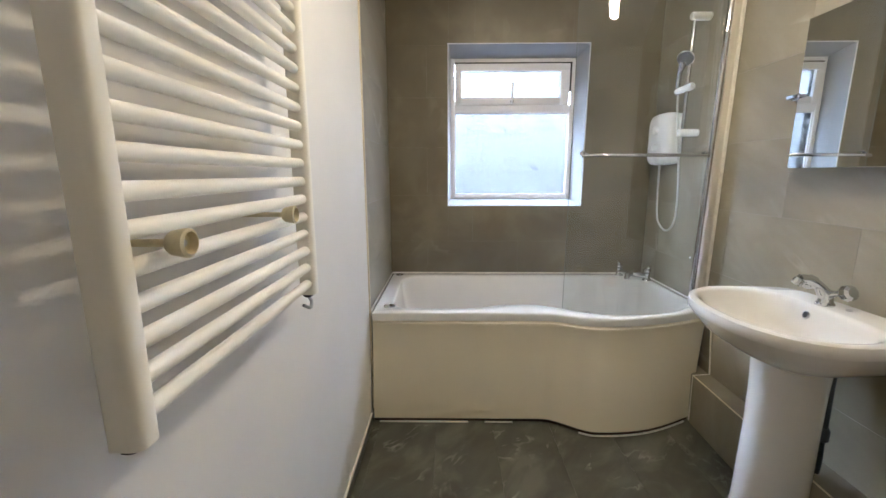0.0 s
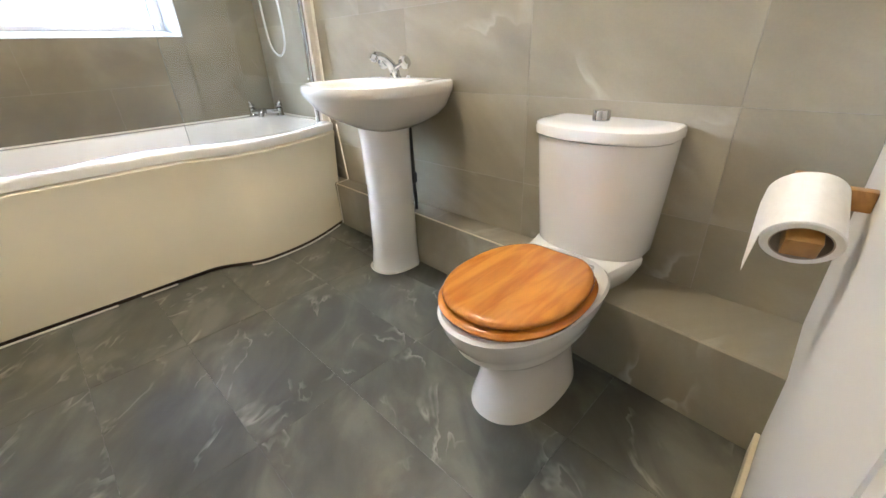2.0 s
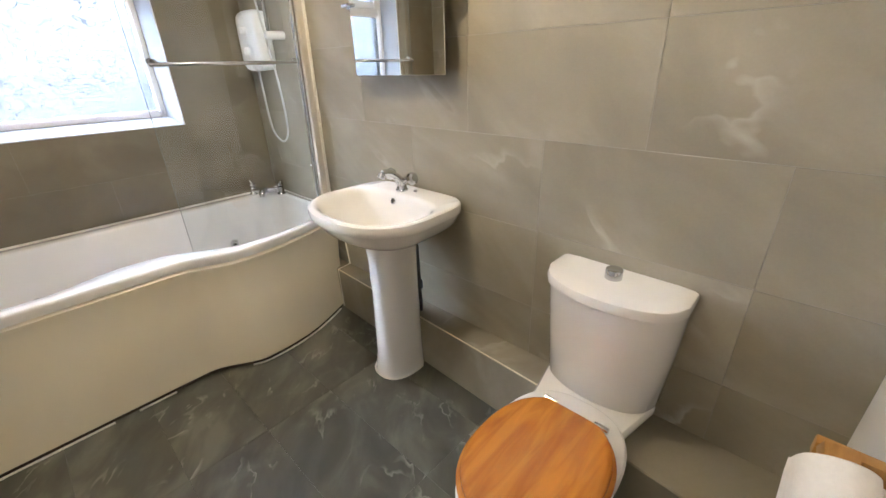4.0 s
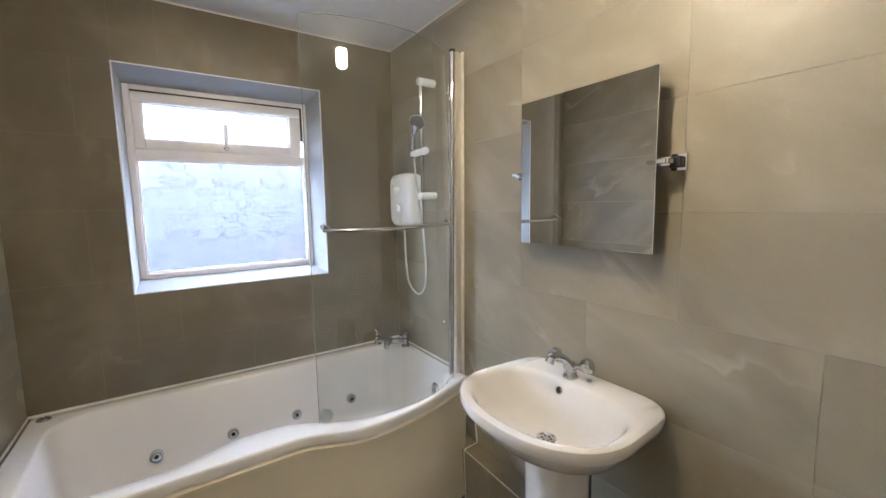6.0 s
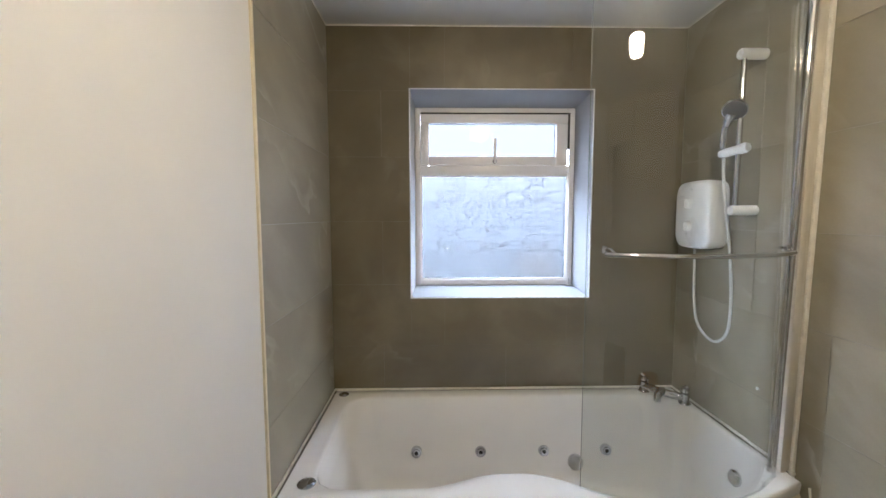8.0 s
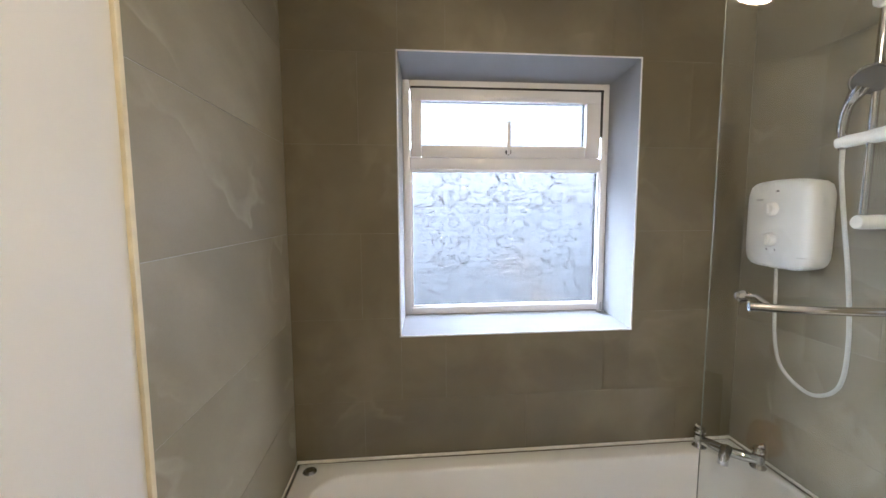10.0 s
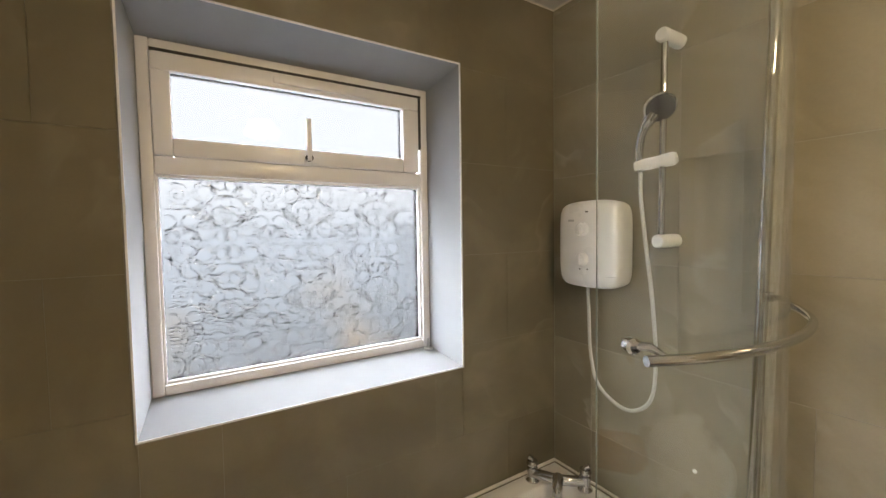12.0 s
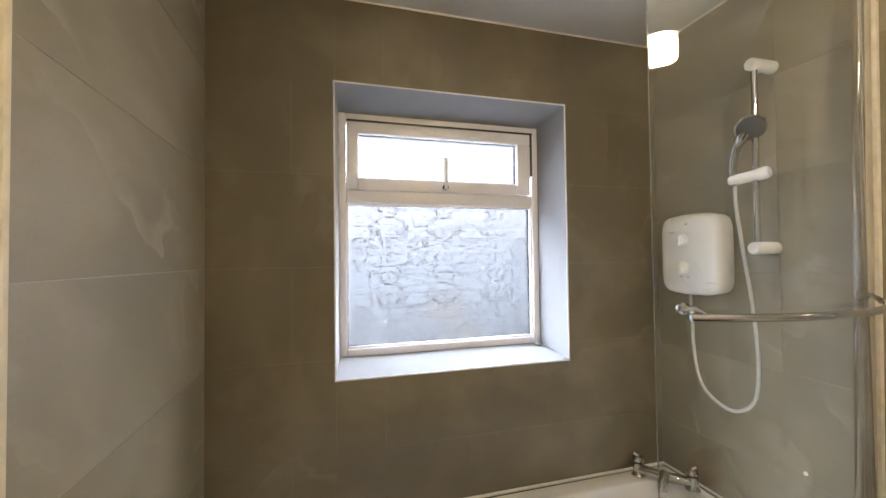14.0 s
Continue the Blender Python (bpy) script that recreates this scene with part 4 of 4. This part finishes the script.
hole = piece("overflow_ring", bm, M_CHROME, basin)
# black disc that paints the dark inside of the overflow
bm = lathe(bmesh.new(), [(0.009, 0.0), (0.009, 0.0047), (0.0, 0.0047)], (1.586, -1.378, 0.774), (-1, 0, 0.35), 16)
piece("overflow_hole", bm, M_BLACK, hole)

TAP = -1.386            # the tap hole sits off the middle of the basin
tap = thing("basin_tap", 1.632, TAP, RB, "chrome basin mixer tap with two faceted knobs", "tap")
bm = lathe(bmesh.new(), [(0.026, 0), (0.026, 0.006), (0.021, 0.012), (0.019, 0.030), (0.022, 0.040), (0.017, 0.052), (0.0, 0.056)], (1.632, TAP, RB - 0.001), (0, 0, 1), 24)
piece("body", bm, M_CHROME, tap)
sp = curve_through([(1.632, TAP, RB - 0.016 + 0.040), (1.612, TAP + 0.002, RB - 0.016 + 0.072), (1.588, TAP + 0.003, RB - 0.016 + 0.092), (1.562, TAP + 0.004, RB - 0.016 + 0.103), (1.541, TAP + 0.005, RB - 0.016 + 0.104)], 20)
bm = tube(bmesh.new(), sp, [0.019] * 4 + [0.0175, 0.0165, 0.0155] + [0.0145] * 13, 16)
spout = piece("spout", bm, M_CHROME, tap)
bm = lathe(bmesh.new(), [(0.012, 0), (0.0155, 0.003), (0.0155, 0.020), (0.013, 0.022), (0.011, 0.018), (0.0, 0.018)], (1.542, TAP + 0.005, RB - 0.016 + 0.104), (-0.55, 0.05, -0.83), 18)
piece("aerator", bm, M_CHROME, spout, "chrome aerator at the tip")
for s in (-1, 1):
    bm = tube(bmesh.new(), [(1.632, TAP, RB - 0.016 + 0.046), (1.632, TAP + s * 0.030, RB - 0.016 + 0.064), (1.632, TAP + s * 0.052, RB - 0.016 + 0.070)], [0.013, 0.010, 0.011], 12)
    arm = piece("valve_stem", bm, M_CHROME, tap)
    bm = lathe(bmesh.new(), [(0.011, 0), (0.023, 0.005), (0.0265, 0.013), (0.024, 0.027), (0.015, 0.033), (0.0, 0.034)], (1.632, TAP + s * 0.052, RB - 0.016 + 0.070), (0.0, s * 0.93, 0.36), 10)
    piece("knob", bm, M_CHROME, arm, smooth=False)
bm = lathe(bmesh.new(), [(0.007, 0), (0.009, 0.004), (0.006, 0.010), (0.0, 0.011)], (1.652, TAP - 0.060, RB - 0.001), (0, 0, 1), 12)
piece("chain_stay", bm, M_STEEL, tap, "small dark chain stay")

# black waste trap and pipe behind the pedestal
trap = thing("basin_waste_pipe", 1.64, -1.487, 0.25, "black plastic waste pipe behind the basin pedestal", "pipe")
bm = tube(bmesh.new(), [(1.603, -1.484, 0.66), (1.603, -1.487, 0.46), (1.603, -1.488, 0.40)], 0.010, 12)
piece("pipe", bm, M_BLACK, trap)
bm = lathe(bmesh.new(), [(0.012, 0), (0.017, 0.006), (0.017, 0.04), (0.012, 0.048)], (1.603, -1.488, 0.385), (0, 0, 1), 14)
piece("coupling", bm, M_BLACK, trap)
bm = tube(bmesh.new(), curve_through([(1.603, -1.488, 0.39), (1.610, -1.484, 0.35), (1.626, -1.470, 0.29), (1.632, -1.462, LEDGE_Z - 0.002)], 10), 0.008, 10)
piece("tail_pipe", bm, M_BLACK, trap)

# -- toilet --
TY = -2.305
toilet = thing("toilet", 1.35, TY, 0.0, "white close-coupled toilet with a closed varnished pine seat", "toilet")
PZ = 0.348
SY = TY - 0.014          # the pan stands a little off the middle of the cistern


def pan(z, f, b, h, cx=1.27, pw=2.2, bp=2.6):
    return oval(cx, SY, z, cx - f, b - cx, h, 56, pw, bp)


bm = bmesh.new()
loft(bm, [pan(0.0, 1.082, 1.46, 0.120), pan(0.012, 1.085, 1.46, 0.118), pan(0.05, 1.105, 1.455, 0.109), pan(0.12, 1.125, 1.45, 0.100), pan(0.165, 1.118, 1.455, 0.104), pan(0.20, 1.085, 1.47, 0.122),
          pan(0.225, 1.045, 1.48, 0.143), pan(0.238, 1.030, 1.48, 0.150), pan(0.250, 1.030, 1.485, 0.151), pan(0.275, 1.008, 1.49, 0.163), pan(0.315, 0.988, 1.50, 0.174), pan(PZ - 0.008, 0.980, 1.51, 0.178), pan(PZ, 0.987, 1.50, 0.172)])
piece("pan", bm, M_CERAMIC, toilet, angle=40)
bm = bmesh.new()


def plat(z, inset):
    return [(p.x, p.y, z) for p in rounded([(1.33, TY - 0.120 + inset), (1.47, TY - 0.140 + inset), (1.66 - inset, TY - 0.178 + inset), (1.66 - inset, TY + 0.178 - inset), (1.47, TY + 0.140 - inset), (1.33, TY + 0.120 - inset)], [0.0, 0.05, 0.03, 0.03, 0.05, 0.0], 5)]


loft(bm, [plat(0.21, 0.055), plat(0.255, 0.02), plat(0.305, 0.0), plat(0.322, 0.0), plat(0.330, 0.007)])
piece("platform", bm, M_CERAMIC, toilet, angle=40)


def cist(z, w, depth, bow=0.055):
    ring = []
    y0, y1 = TY + w / 2, TY - w / 2
    xb, xf = W - 0.002, W - depth
    ring += [(xb, y1), (xb, y0)]
    for k in range(25):
        t = k / 24
        u = 2 * t - 1
        ring.append((xf - bow * (1 - u * u) + 0.016 * abs(u) ** 4 + 0.040 * abs(u) ** 12, y0 + (y1 - y0) * t))
    return [(x, y, z) for x, y in ring]


bm = loft(bmesh.new(), [cist(0.328, 0.335, 0.120, 0.045), cist(0.336, 0.345, 0.126, 0.046), cist(0.50, 0.366, 0.134, 0.05), cist(0.675, 0.386, 0.143, 0.055)])
cistern = piece("cistern", bm, M_CERAMIC, toilet, angle=40)
bm = loft(bmesh.new(), [cist(0.675, 0.376, 0.138, 0.053), cist(0.679, 0.376, 0.138, 0.053), cist(0.681, 0.398, 0.150, 0.056), cist(0.700, 0.400, 0.151, 0.056), cist(0.709, 0.394, 0.148, 0.056), cist(0.714, 0.375, 0.138, 0.053), cist(0.717, 0.30, 0.11, 0.04)])
lid_ob = piece("cistern_lid", bm, M_CERAMIC, cistern, angle=40)
bm = lathe(bmesh.new(), [(0.0245, 0), (0.0240, 0.026), (0.0228, 0.0285), (0.0205, 0.0275), (0.0, 0.0265)], (1.628, TY + 0.008, 0.7165), (0, 0, 1), 28)
piece("flush_button", bm, M_CHROME, cistern, "chrome push button")


def seat(z, grow):
    ring = oval(1.205, SY - 0.004, z, 0.212 + grow, 0.225 + grow, 0.174 + grow, 64, 2.15, 2.35)
    return [(min(x, 1.415 + grow), y, z) for x, y, z in ring]


bm = loft(bmesh.new(), [seat(PZ + 0.004, -0.008), seat(PZ + 0.008, 0.0), seat(PZ + 0.016, 0.003), seat(PZ + 0.022, -0.002), seat(PZ + 0.024, -0.010)])
piece("seat", bm, M_PINE, toilet, "varnished pine seat ring", angle=50)
bm = loft(bmesh.new(), [seat(PZ + 0.0265, -0.022), seat(PZ + 0.029, -0.013), seat(PZ + 0.035, -0.008), seat(PZ + 0.041, -0.009), seat(PZ + 0.046, -0.014), seat(PZ + 0.0495, -0.026), seat(PZ + 0.0515, -0.07), seat(PZ + 0.052, -0.15)])
piece("seat_lid", bm, M_PINE, toilet, "closed varnished pine lid with knots", angle=50)
for s in (-1, 1):
    bm = tube(bmesh.new(), [(1.432, SY + s * 0.078 - 0.02, PZ + 0.010), (1.432, SY + s * 0.078 + 0.02, PZ + 0.010)], 0.009, 12)
    tube(bm, [(1.432, SY + s * 0.078, PZ - 0.012), (1.432, SY + s * 0.078, PZ + 0.008)], 0.007, 10)
    piece("hinge", bm, M_CHROME, toilet)
for s in (-1, 1):
    bm = lathe(bmesh.new(), [(0.007, 0), (0.006, 0.004), (0.0, 0.005)], (1.34, TY + s * 0.098, 0.055), (0, s, 0.1), 12)
    piece("screw_cap", bm, M_STEEL, toilet)

# -- toilet roll on a wooden holder --
holder = thing("toilet_roll_holder", 1.28, NEAR, 0.645, "honey oak toilet roll holder on the white wall", "roll holder")
RC = Vector((1.255, -2.808, 0.642))
SWING = Matrix.Translation((1.204, RC.y, RC.z)) @ Matrix.Rotation(radians(10), 4, "Z") @ Matrix.Rotation(radians(-30), 4, "Y") @ Matrix.Translation((-1.204, -RC.y, -RC.z))


def swung(bm):
    """Turned about the roll's free end: the rod stands off the wall at an angle."""
    bmesh.ops.transform(bm, matrix=SWING, verts=bm.verts[:])
    return bm


piece("rod", swung(box(1.192, 1.335, RC.y - 0.022, RC.y + 0.022, RC.z - 0.016, RC.z + 0.020, 0.003)), M_OAK, holder)
piece("arm", box(1.318, 1.342, NEAR + 0.0005, RC.y + 0.045, RC.z + 0.026, RC.z + 0.060, 0.004), M_OAK, holder)
roll = thing("toilet_roll", RC.x, RC.y, RC.z, "part-used white toilet roll with a torn hanging end", "toilet roll")
bm = bmesh.new()
prof_n = 40
RO, RI = 0.0490, 0.0375
rr = [[(x, RC.y + r * math.cos(a), RC.z + r * math.sin(a)) for a in (2 * math.pi * k / prof_n for k in range(prof_n))] for x, r in ((1.203, RI), (1.203, RO - 0.002), (1.205, RO), (1.303, RO), (1.305, RO - 0.002), (1.305, RI), (1.203, RI))]
loft(bm, rr, False, False)
piece("paper", swung(bm), M_PAPER, roll, angle=40)
bm = bmesh.new()
rr = [[(x, RC.y + r * math.cos(a), RC.z + r * math.sin(a)) for a in (2 * math.pi * k / prof_n for k in range(prof_n))] for x, r in ((1.2035, RI), (1.3045, RI), (1.3045, RI - 0.002), (1.2035, RI - 0.002), (1.2035, RI))]
loft(bm, rr, False, False)
piece("core", swung(bm), M_CARD, roll, "grey cardboard core")
bm = bmesh.new()
rng = random.Random(4)
strip = []
for k in range(15):
    t = k / 14
    if k < 6:
        a = radians(70 - 70 * k / 5)
        c = (RC.y + (RO + 0.0015) * math.cos(a), RC.z + (RO + 0.0015) * math.sin(a))
    else:
        c = (RC.y + RO + 0.0015 + 0.004 * (t - 0.4), RC.z - (k - 5) * 0.0105)
    wid = 0.098 * (1 - max(0, (t - 0.62)) * 2.1) + rng.uniform(-0.006, 0.006) * (t > 0.5)
    strip.append((c, 1.204, 1.204 + max(0.008, wid)))
loft(bm, [[(x0, c[0], c[1]), (x1, c[0], c[1]), (x1, c[0] + 0.0008, c[1]), (x0, c[0] + 0.0008, c[1])] for c, x0, x1 in strip])
piece("torn_sheet", swung(bm), M_PAPER, roll, "ragged end of paper")

# -- mirror on two swivel brackets --
mirror = thing("pivot_mirror", 1.636, -1.398, 1.51, "frameless square tilting mirror on chrome brackets", "mirror")
tilt = Matrix.Translation((1.636, -1.399, 1.510)) @ Matrix.Rotation(radians(0.0), 4, "Y") @ Matrix.Rotation(radians(0.0), 4, "Z")
bm = box(-0.0025, 0.0025, -0.250, 0.250, -0.252, 0.252, 0.001, 1)
bmesh.ops.transform(bm, matrix=tilt, verts=bm.verts[:])
piece("mirror_glass", bm, M_MIRROR, mirror, "clear frameless mirror glass", smooth=False)
bm = box(0.0027, 0.006, -0.247, 0.247, -0.249, 0.249)
bmesh.ops.transform(bm, matrix=tilt, verts=bm.verts[:])
piece("backing", bm, M_BLACK, mirror, smooth=False)
for y, s in ((-1.129, 1), (-1.669, -1)):
    yb = y + s * 0.012
    bm = box(W - 0.012, W - 0.0005, yb - 0.020, yb + 0.020, 1.485, 1.530, 0.002)
    plate = piece("bracket_plate", bm, M_CHROME, mirror)
    bm = box(W - 0.036, W - 0.012, yb - 0.014, yb + 0.014, 1.492, 1.522, 0.002)
    piece("bracket_block", bm, M_BLACK, plate, "black rubber joint")
    bm = box(W - 0.078, W - 0.036, yb - 0.006, yb + 0.006, 1.502, 1.515, 0.002)
    piece("bracket_arm", bm, M_CHROME, plate)
    bm = box(1.618, 1.648, min(yb, yb - s * 0.050), max(yb, yb - s * 0.050), 1.503, 1.514, 0.002)
    add_box(bm, 1.6422, 1.650, min(yb, yb - s * 0.045), max(yb, yb - s * 0.045), 1.4975, 1.5195, 0.001)
    piece("bracket_clip", bm, M_CHROME, plate)

# -- ladder towel radiator --
rad = thing("towel_radiator", 0.07, -2.06, 0.99, "cream-white ladder towel radiator on the white wall", "towel radiator")
YN, YF = -2.300, -1.768
R0, R1 = 0.966, 1.785
def upright(y):
    ring = lambda z, s: [(p.x, p.y, z) for p in rounded([(0.048, y - 0.016 * s), (0.084, y - 0.016 * s), (0.084, y + 0.016 * s), (0.048, y + 0.016 * s)], [0.004, 0.014, 0.014, 0.004], 6)]
    return loft(bmesh.new(), [ring(R0, 1), ring(R1, 1)])


for y in (YN, YF):
    u = piece("upright", upright(y), M_RAIL, rad, angle=40)
    piece("end_plug", lathe(bmesh.new(), [(0.011, 0), (0.011, 0.006), (0.007, 0.009)], (0.061, y, R0), (0, 0, -1), 14), M_BLACK, u)
z = 0.992
while z < R1 - 0.02:
    bm = tube(bmesh.new(), [(0.066, YN + 0.012, z), (0.066, YF - 0.006, z)], 0.0105, 14)
    piece("bar", bm, M_RAIL, rad)
    z += 0.0388
for y, zz in ((-2.235, 1.1665), (-1.924, 1.1665), (-2.235, 1.671), (-1.924, 1.671)):
    bm = lathe(bmesh.new(), [(0.0045, -0.085), (0.0045, -0.004), (0.011, -0.004), (0.014, 0.000), (0.0165, 0.014), (0.0165, 0.018), (0.0130, 0.020), (0.0120, 0.010), (0.0, 0.009)], (0.086, y, zz), (1, 0, 0), 18)
    br = piece("wall_bracket", bm, M_KNOB, rad, "yellowed plastic wall bracket")
    bm = lathe(bmesh.new(), [(0.004, 0), (0.004, 0.004), (0.0, 0.005)], (0.095, y, zz), (1, 0, 0), 8)
    piece("screw", bm, M_STEEL, br)
bm = tube(bmesh.new(), curve_through([(0.061, YF, R0 - 0.006), (0.066, YF + 0.004, R0 - 0.022), (0.070, YF - 0.016, R0 - 0.030), (0.062, YF - 0.036, R0 - 0.018)], 12), 0.004, 8)
piece("heater_cable", bm, M_STEEL, rad, "grey cable stub under the heater")

# -- ceiling lamp --
LX, LY = 0.925, -1.605
lamp = thing("ceiling_lamp", LX, LY, H, "bare low-energy bulb in a white ceiling holder", "ceiling light")
bm = lathe(bmesh.new(), [(0.050, 0), (0.050, 0.008), (0.040, 0.016), (0.024, 0.022), (0.022, 0.030), (0.0, 0.030)], (LX, LY, H), (0, 0, -1), 28)
piece("lampholder", bm, M_HOLDER, lamp)
bm = lathe(bmesh.new(), [(0.020, 0), (0.024, 0.024), (0.050, 0.036), (0.050, 0.042), (0.0, 0.042)], (LX, LY, H - 0.030), (0, 0, -1), 20)
piece("bulb_base", bm, M_WHITEPLASTIC, lamp)
bm = bmesh.new()
spiral = [(LX + 0.057 * math.cos(a), LY + 0.057 * math.sin(a), H - 0.076 - 0.0027 * a) for a in (0.3 * k for k in range(84))]
tube(bm, spiral, 0.0078, 8)
piece("bulb_tube", bm, M_BULB, lamp, "glowing bent bulb tubes")


# ---- tiles ----
MESHES = {}


def slab_mesh(w, h, t, material, chamfer):
    """A tile: front face at z = 0, edges chamfered, open at the back."""
    key = (round(w, 4), round(h, 4), t, material.name)
    if key not in MESHES:
        c = min(chamfer, w / 4, h / 4)
        v = [(0, 0, -t), (w, 0, -t), (w, h, -t), (0, h, -t), (0, 0, -c), (w, 0, -c), (w, h, -c), (0, h, -c), (c, c, 0), (w - c, c, 0), (w - c, h - c, 0), (c, h - c, 0)]
        f = [(8, 9, 10, 11)] + [(4 + a, 4 + b, 8 + b, 8 + a) for a, b in ((0, 1), (1, 2), (2, 3), (3, 0))] + [(a, b, 4 + b, 4 + a) for a, b in ((0, 1), (1, 2), (2, 3), (3, 0))]
        me = bpy.data.meshes.new("tile")
        me.from_pydata(v, [], f)
        me.materials.append(material)
        MESHES[key] = me
    return MESHES[key]


def lay(parent, name, origin, u, v, cells, material, t=0.0013, joint=0.0005, chamfer=0.0005, jitter=0.0002, seed=1):
    """Tiles on a plane through origin with axes u and v; cells: rectangles (u0, u1, v0, v1)."""
    u, v = Vector(u), Vector(v)
    n = u.cross(v)
    rnd = random.Random(seed)
    for u0, u1, v0, v1 in cells:
        if u1 - u0 < 0.012 or v1 - v0 < 0.012:
            continue
        ob = new(name, slab_mesh(u1 - u0 - 2 * joint, v1 - v0 - 2 * joint, t, material, chamfer))
        ob.parent = parent
        p = Vector(origin) + u * (u0 + joint) + v * (v0 + joint) - n * rnd.uniform(0, jitter)
        m = Matrix((u, v, n)).transposed().to_4x4()
        m.translation = p
        ob.matrix_local = m


def grid(u0, u1, ulines, v0, v1, vlines):
    """Cells between joint lines. ulines: a function of the row's number."""
    out = []
    vs = [v0] + [z for z in vlines if v0 < z < v1] + [v1]
    for r, (a, b) in enumerate(zip(vs, vs[1:])):
        us = [u0] + [x for x in ulines(r) if u0 < x < u1] + [u1]
        out += [(p, q, a, b) for p, q in zip(us, us[1:])]
    return out


def without(cells, hx0, hx1, hz0, hz1):
    """Cells cut round a rectangular opening."""
    out = []
    for a, b, c, d in cells:
        if b <= hx0 or a >= hx1 or d <= hz0 or c >= hz1:
            out.append((a, b, c, d))
            continue
        if a < hx0:
            out.append((a, hx0, c, d))
        if b > hx1:
            out.append((hx1, b, c, d))
        m0, m1 = max(a, hx0), min(b, hx1)
        if c < hz0:
            out.append((m0, m1, c, hz0))
        if d > hz1:
            out.append((m0, m1, hz1, d))
    return out


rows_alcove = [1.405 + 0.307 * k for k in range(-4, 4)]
rows_east = [1.374 + 0.306 * k for k in range(-4, 4)]
# back wall: u along +x, v up, facing -y; laid in the shaded tile copy
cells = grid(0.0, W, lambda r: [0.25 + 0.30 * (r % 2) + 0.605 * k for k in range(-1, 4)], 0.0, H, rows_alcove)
lay(wall_north, "tile", (0, 0, 0), (1, 0, 0), (0, 0, 1), without(cells, WX0, WX1, WZ0, WZ1), M_TILE_SHADED, joint=0.0002, chamfer=0.0002, jitter=0.0, seed=2)
# end wall of the alcove: u along +y, facing +x
cells = grid(0.0, -TILE_END, lambda r: [], 0.0, H, rows_alcove)
lay(wall_west, "tile", (0, TILE_END, 0), (0, 1, 0), (0, 0, 1), cells, M_TILE, joint=0.0008, chamfer=0.0003, jitter=0.0, seed=3)
# long wall: u along -y, facing -x
cells = grid(0.0, -NEAR, lambda r: [(2.30 if r >= 4 else 2.00) + 0.609 * k for k in range(-4, 3)], 0.0, H, rows_east)
lay(wall_east, "tile", (W, 0, 0), (0, -1, 0), (0, 0, 1), cells, M_TILE, joint=0.0005, chamfer=0.0008, seed=4)
# floor
cells = grid(0.0, W, lambda r: [0.045 + 0.283 * k for k in range(0, 7)], NEAR, 0.0, [-2.517, -1.940, -1.338, -0.745])
lay(floor, "tile", (0, 0, 0), (1, 0, 0), (0, 1, 0), cells, M_FLOOR, t=0.002, joint=0.0005, chamfer=0.0005, jitter=0.0, seed=5)
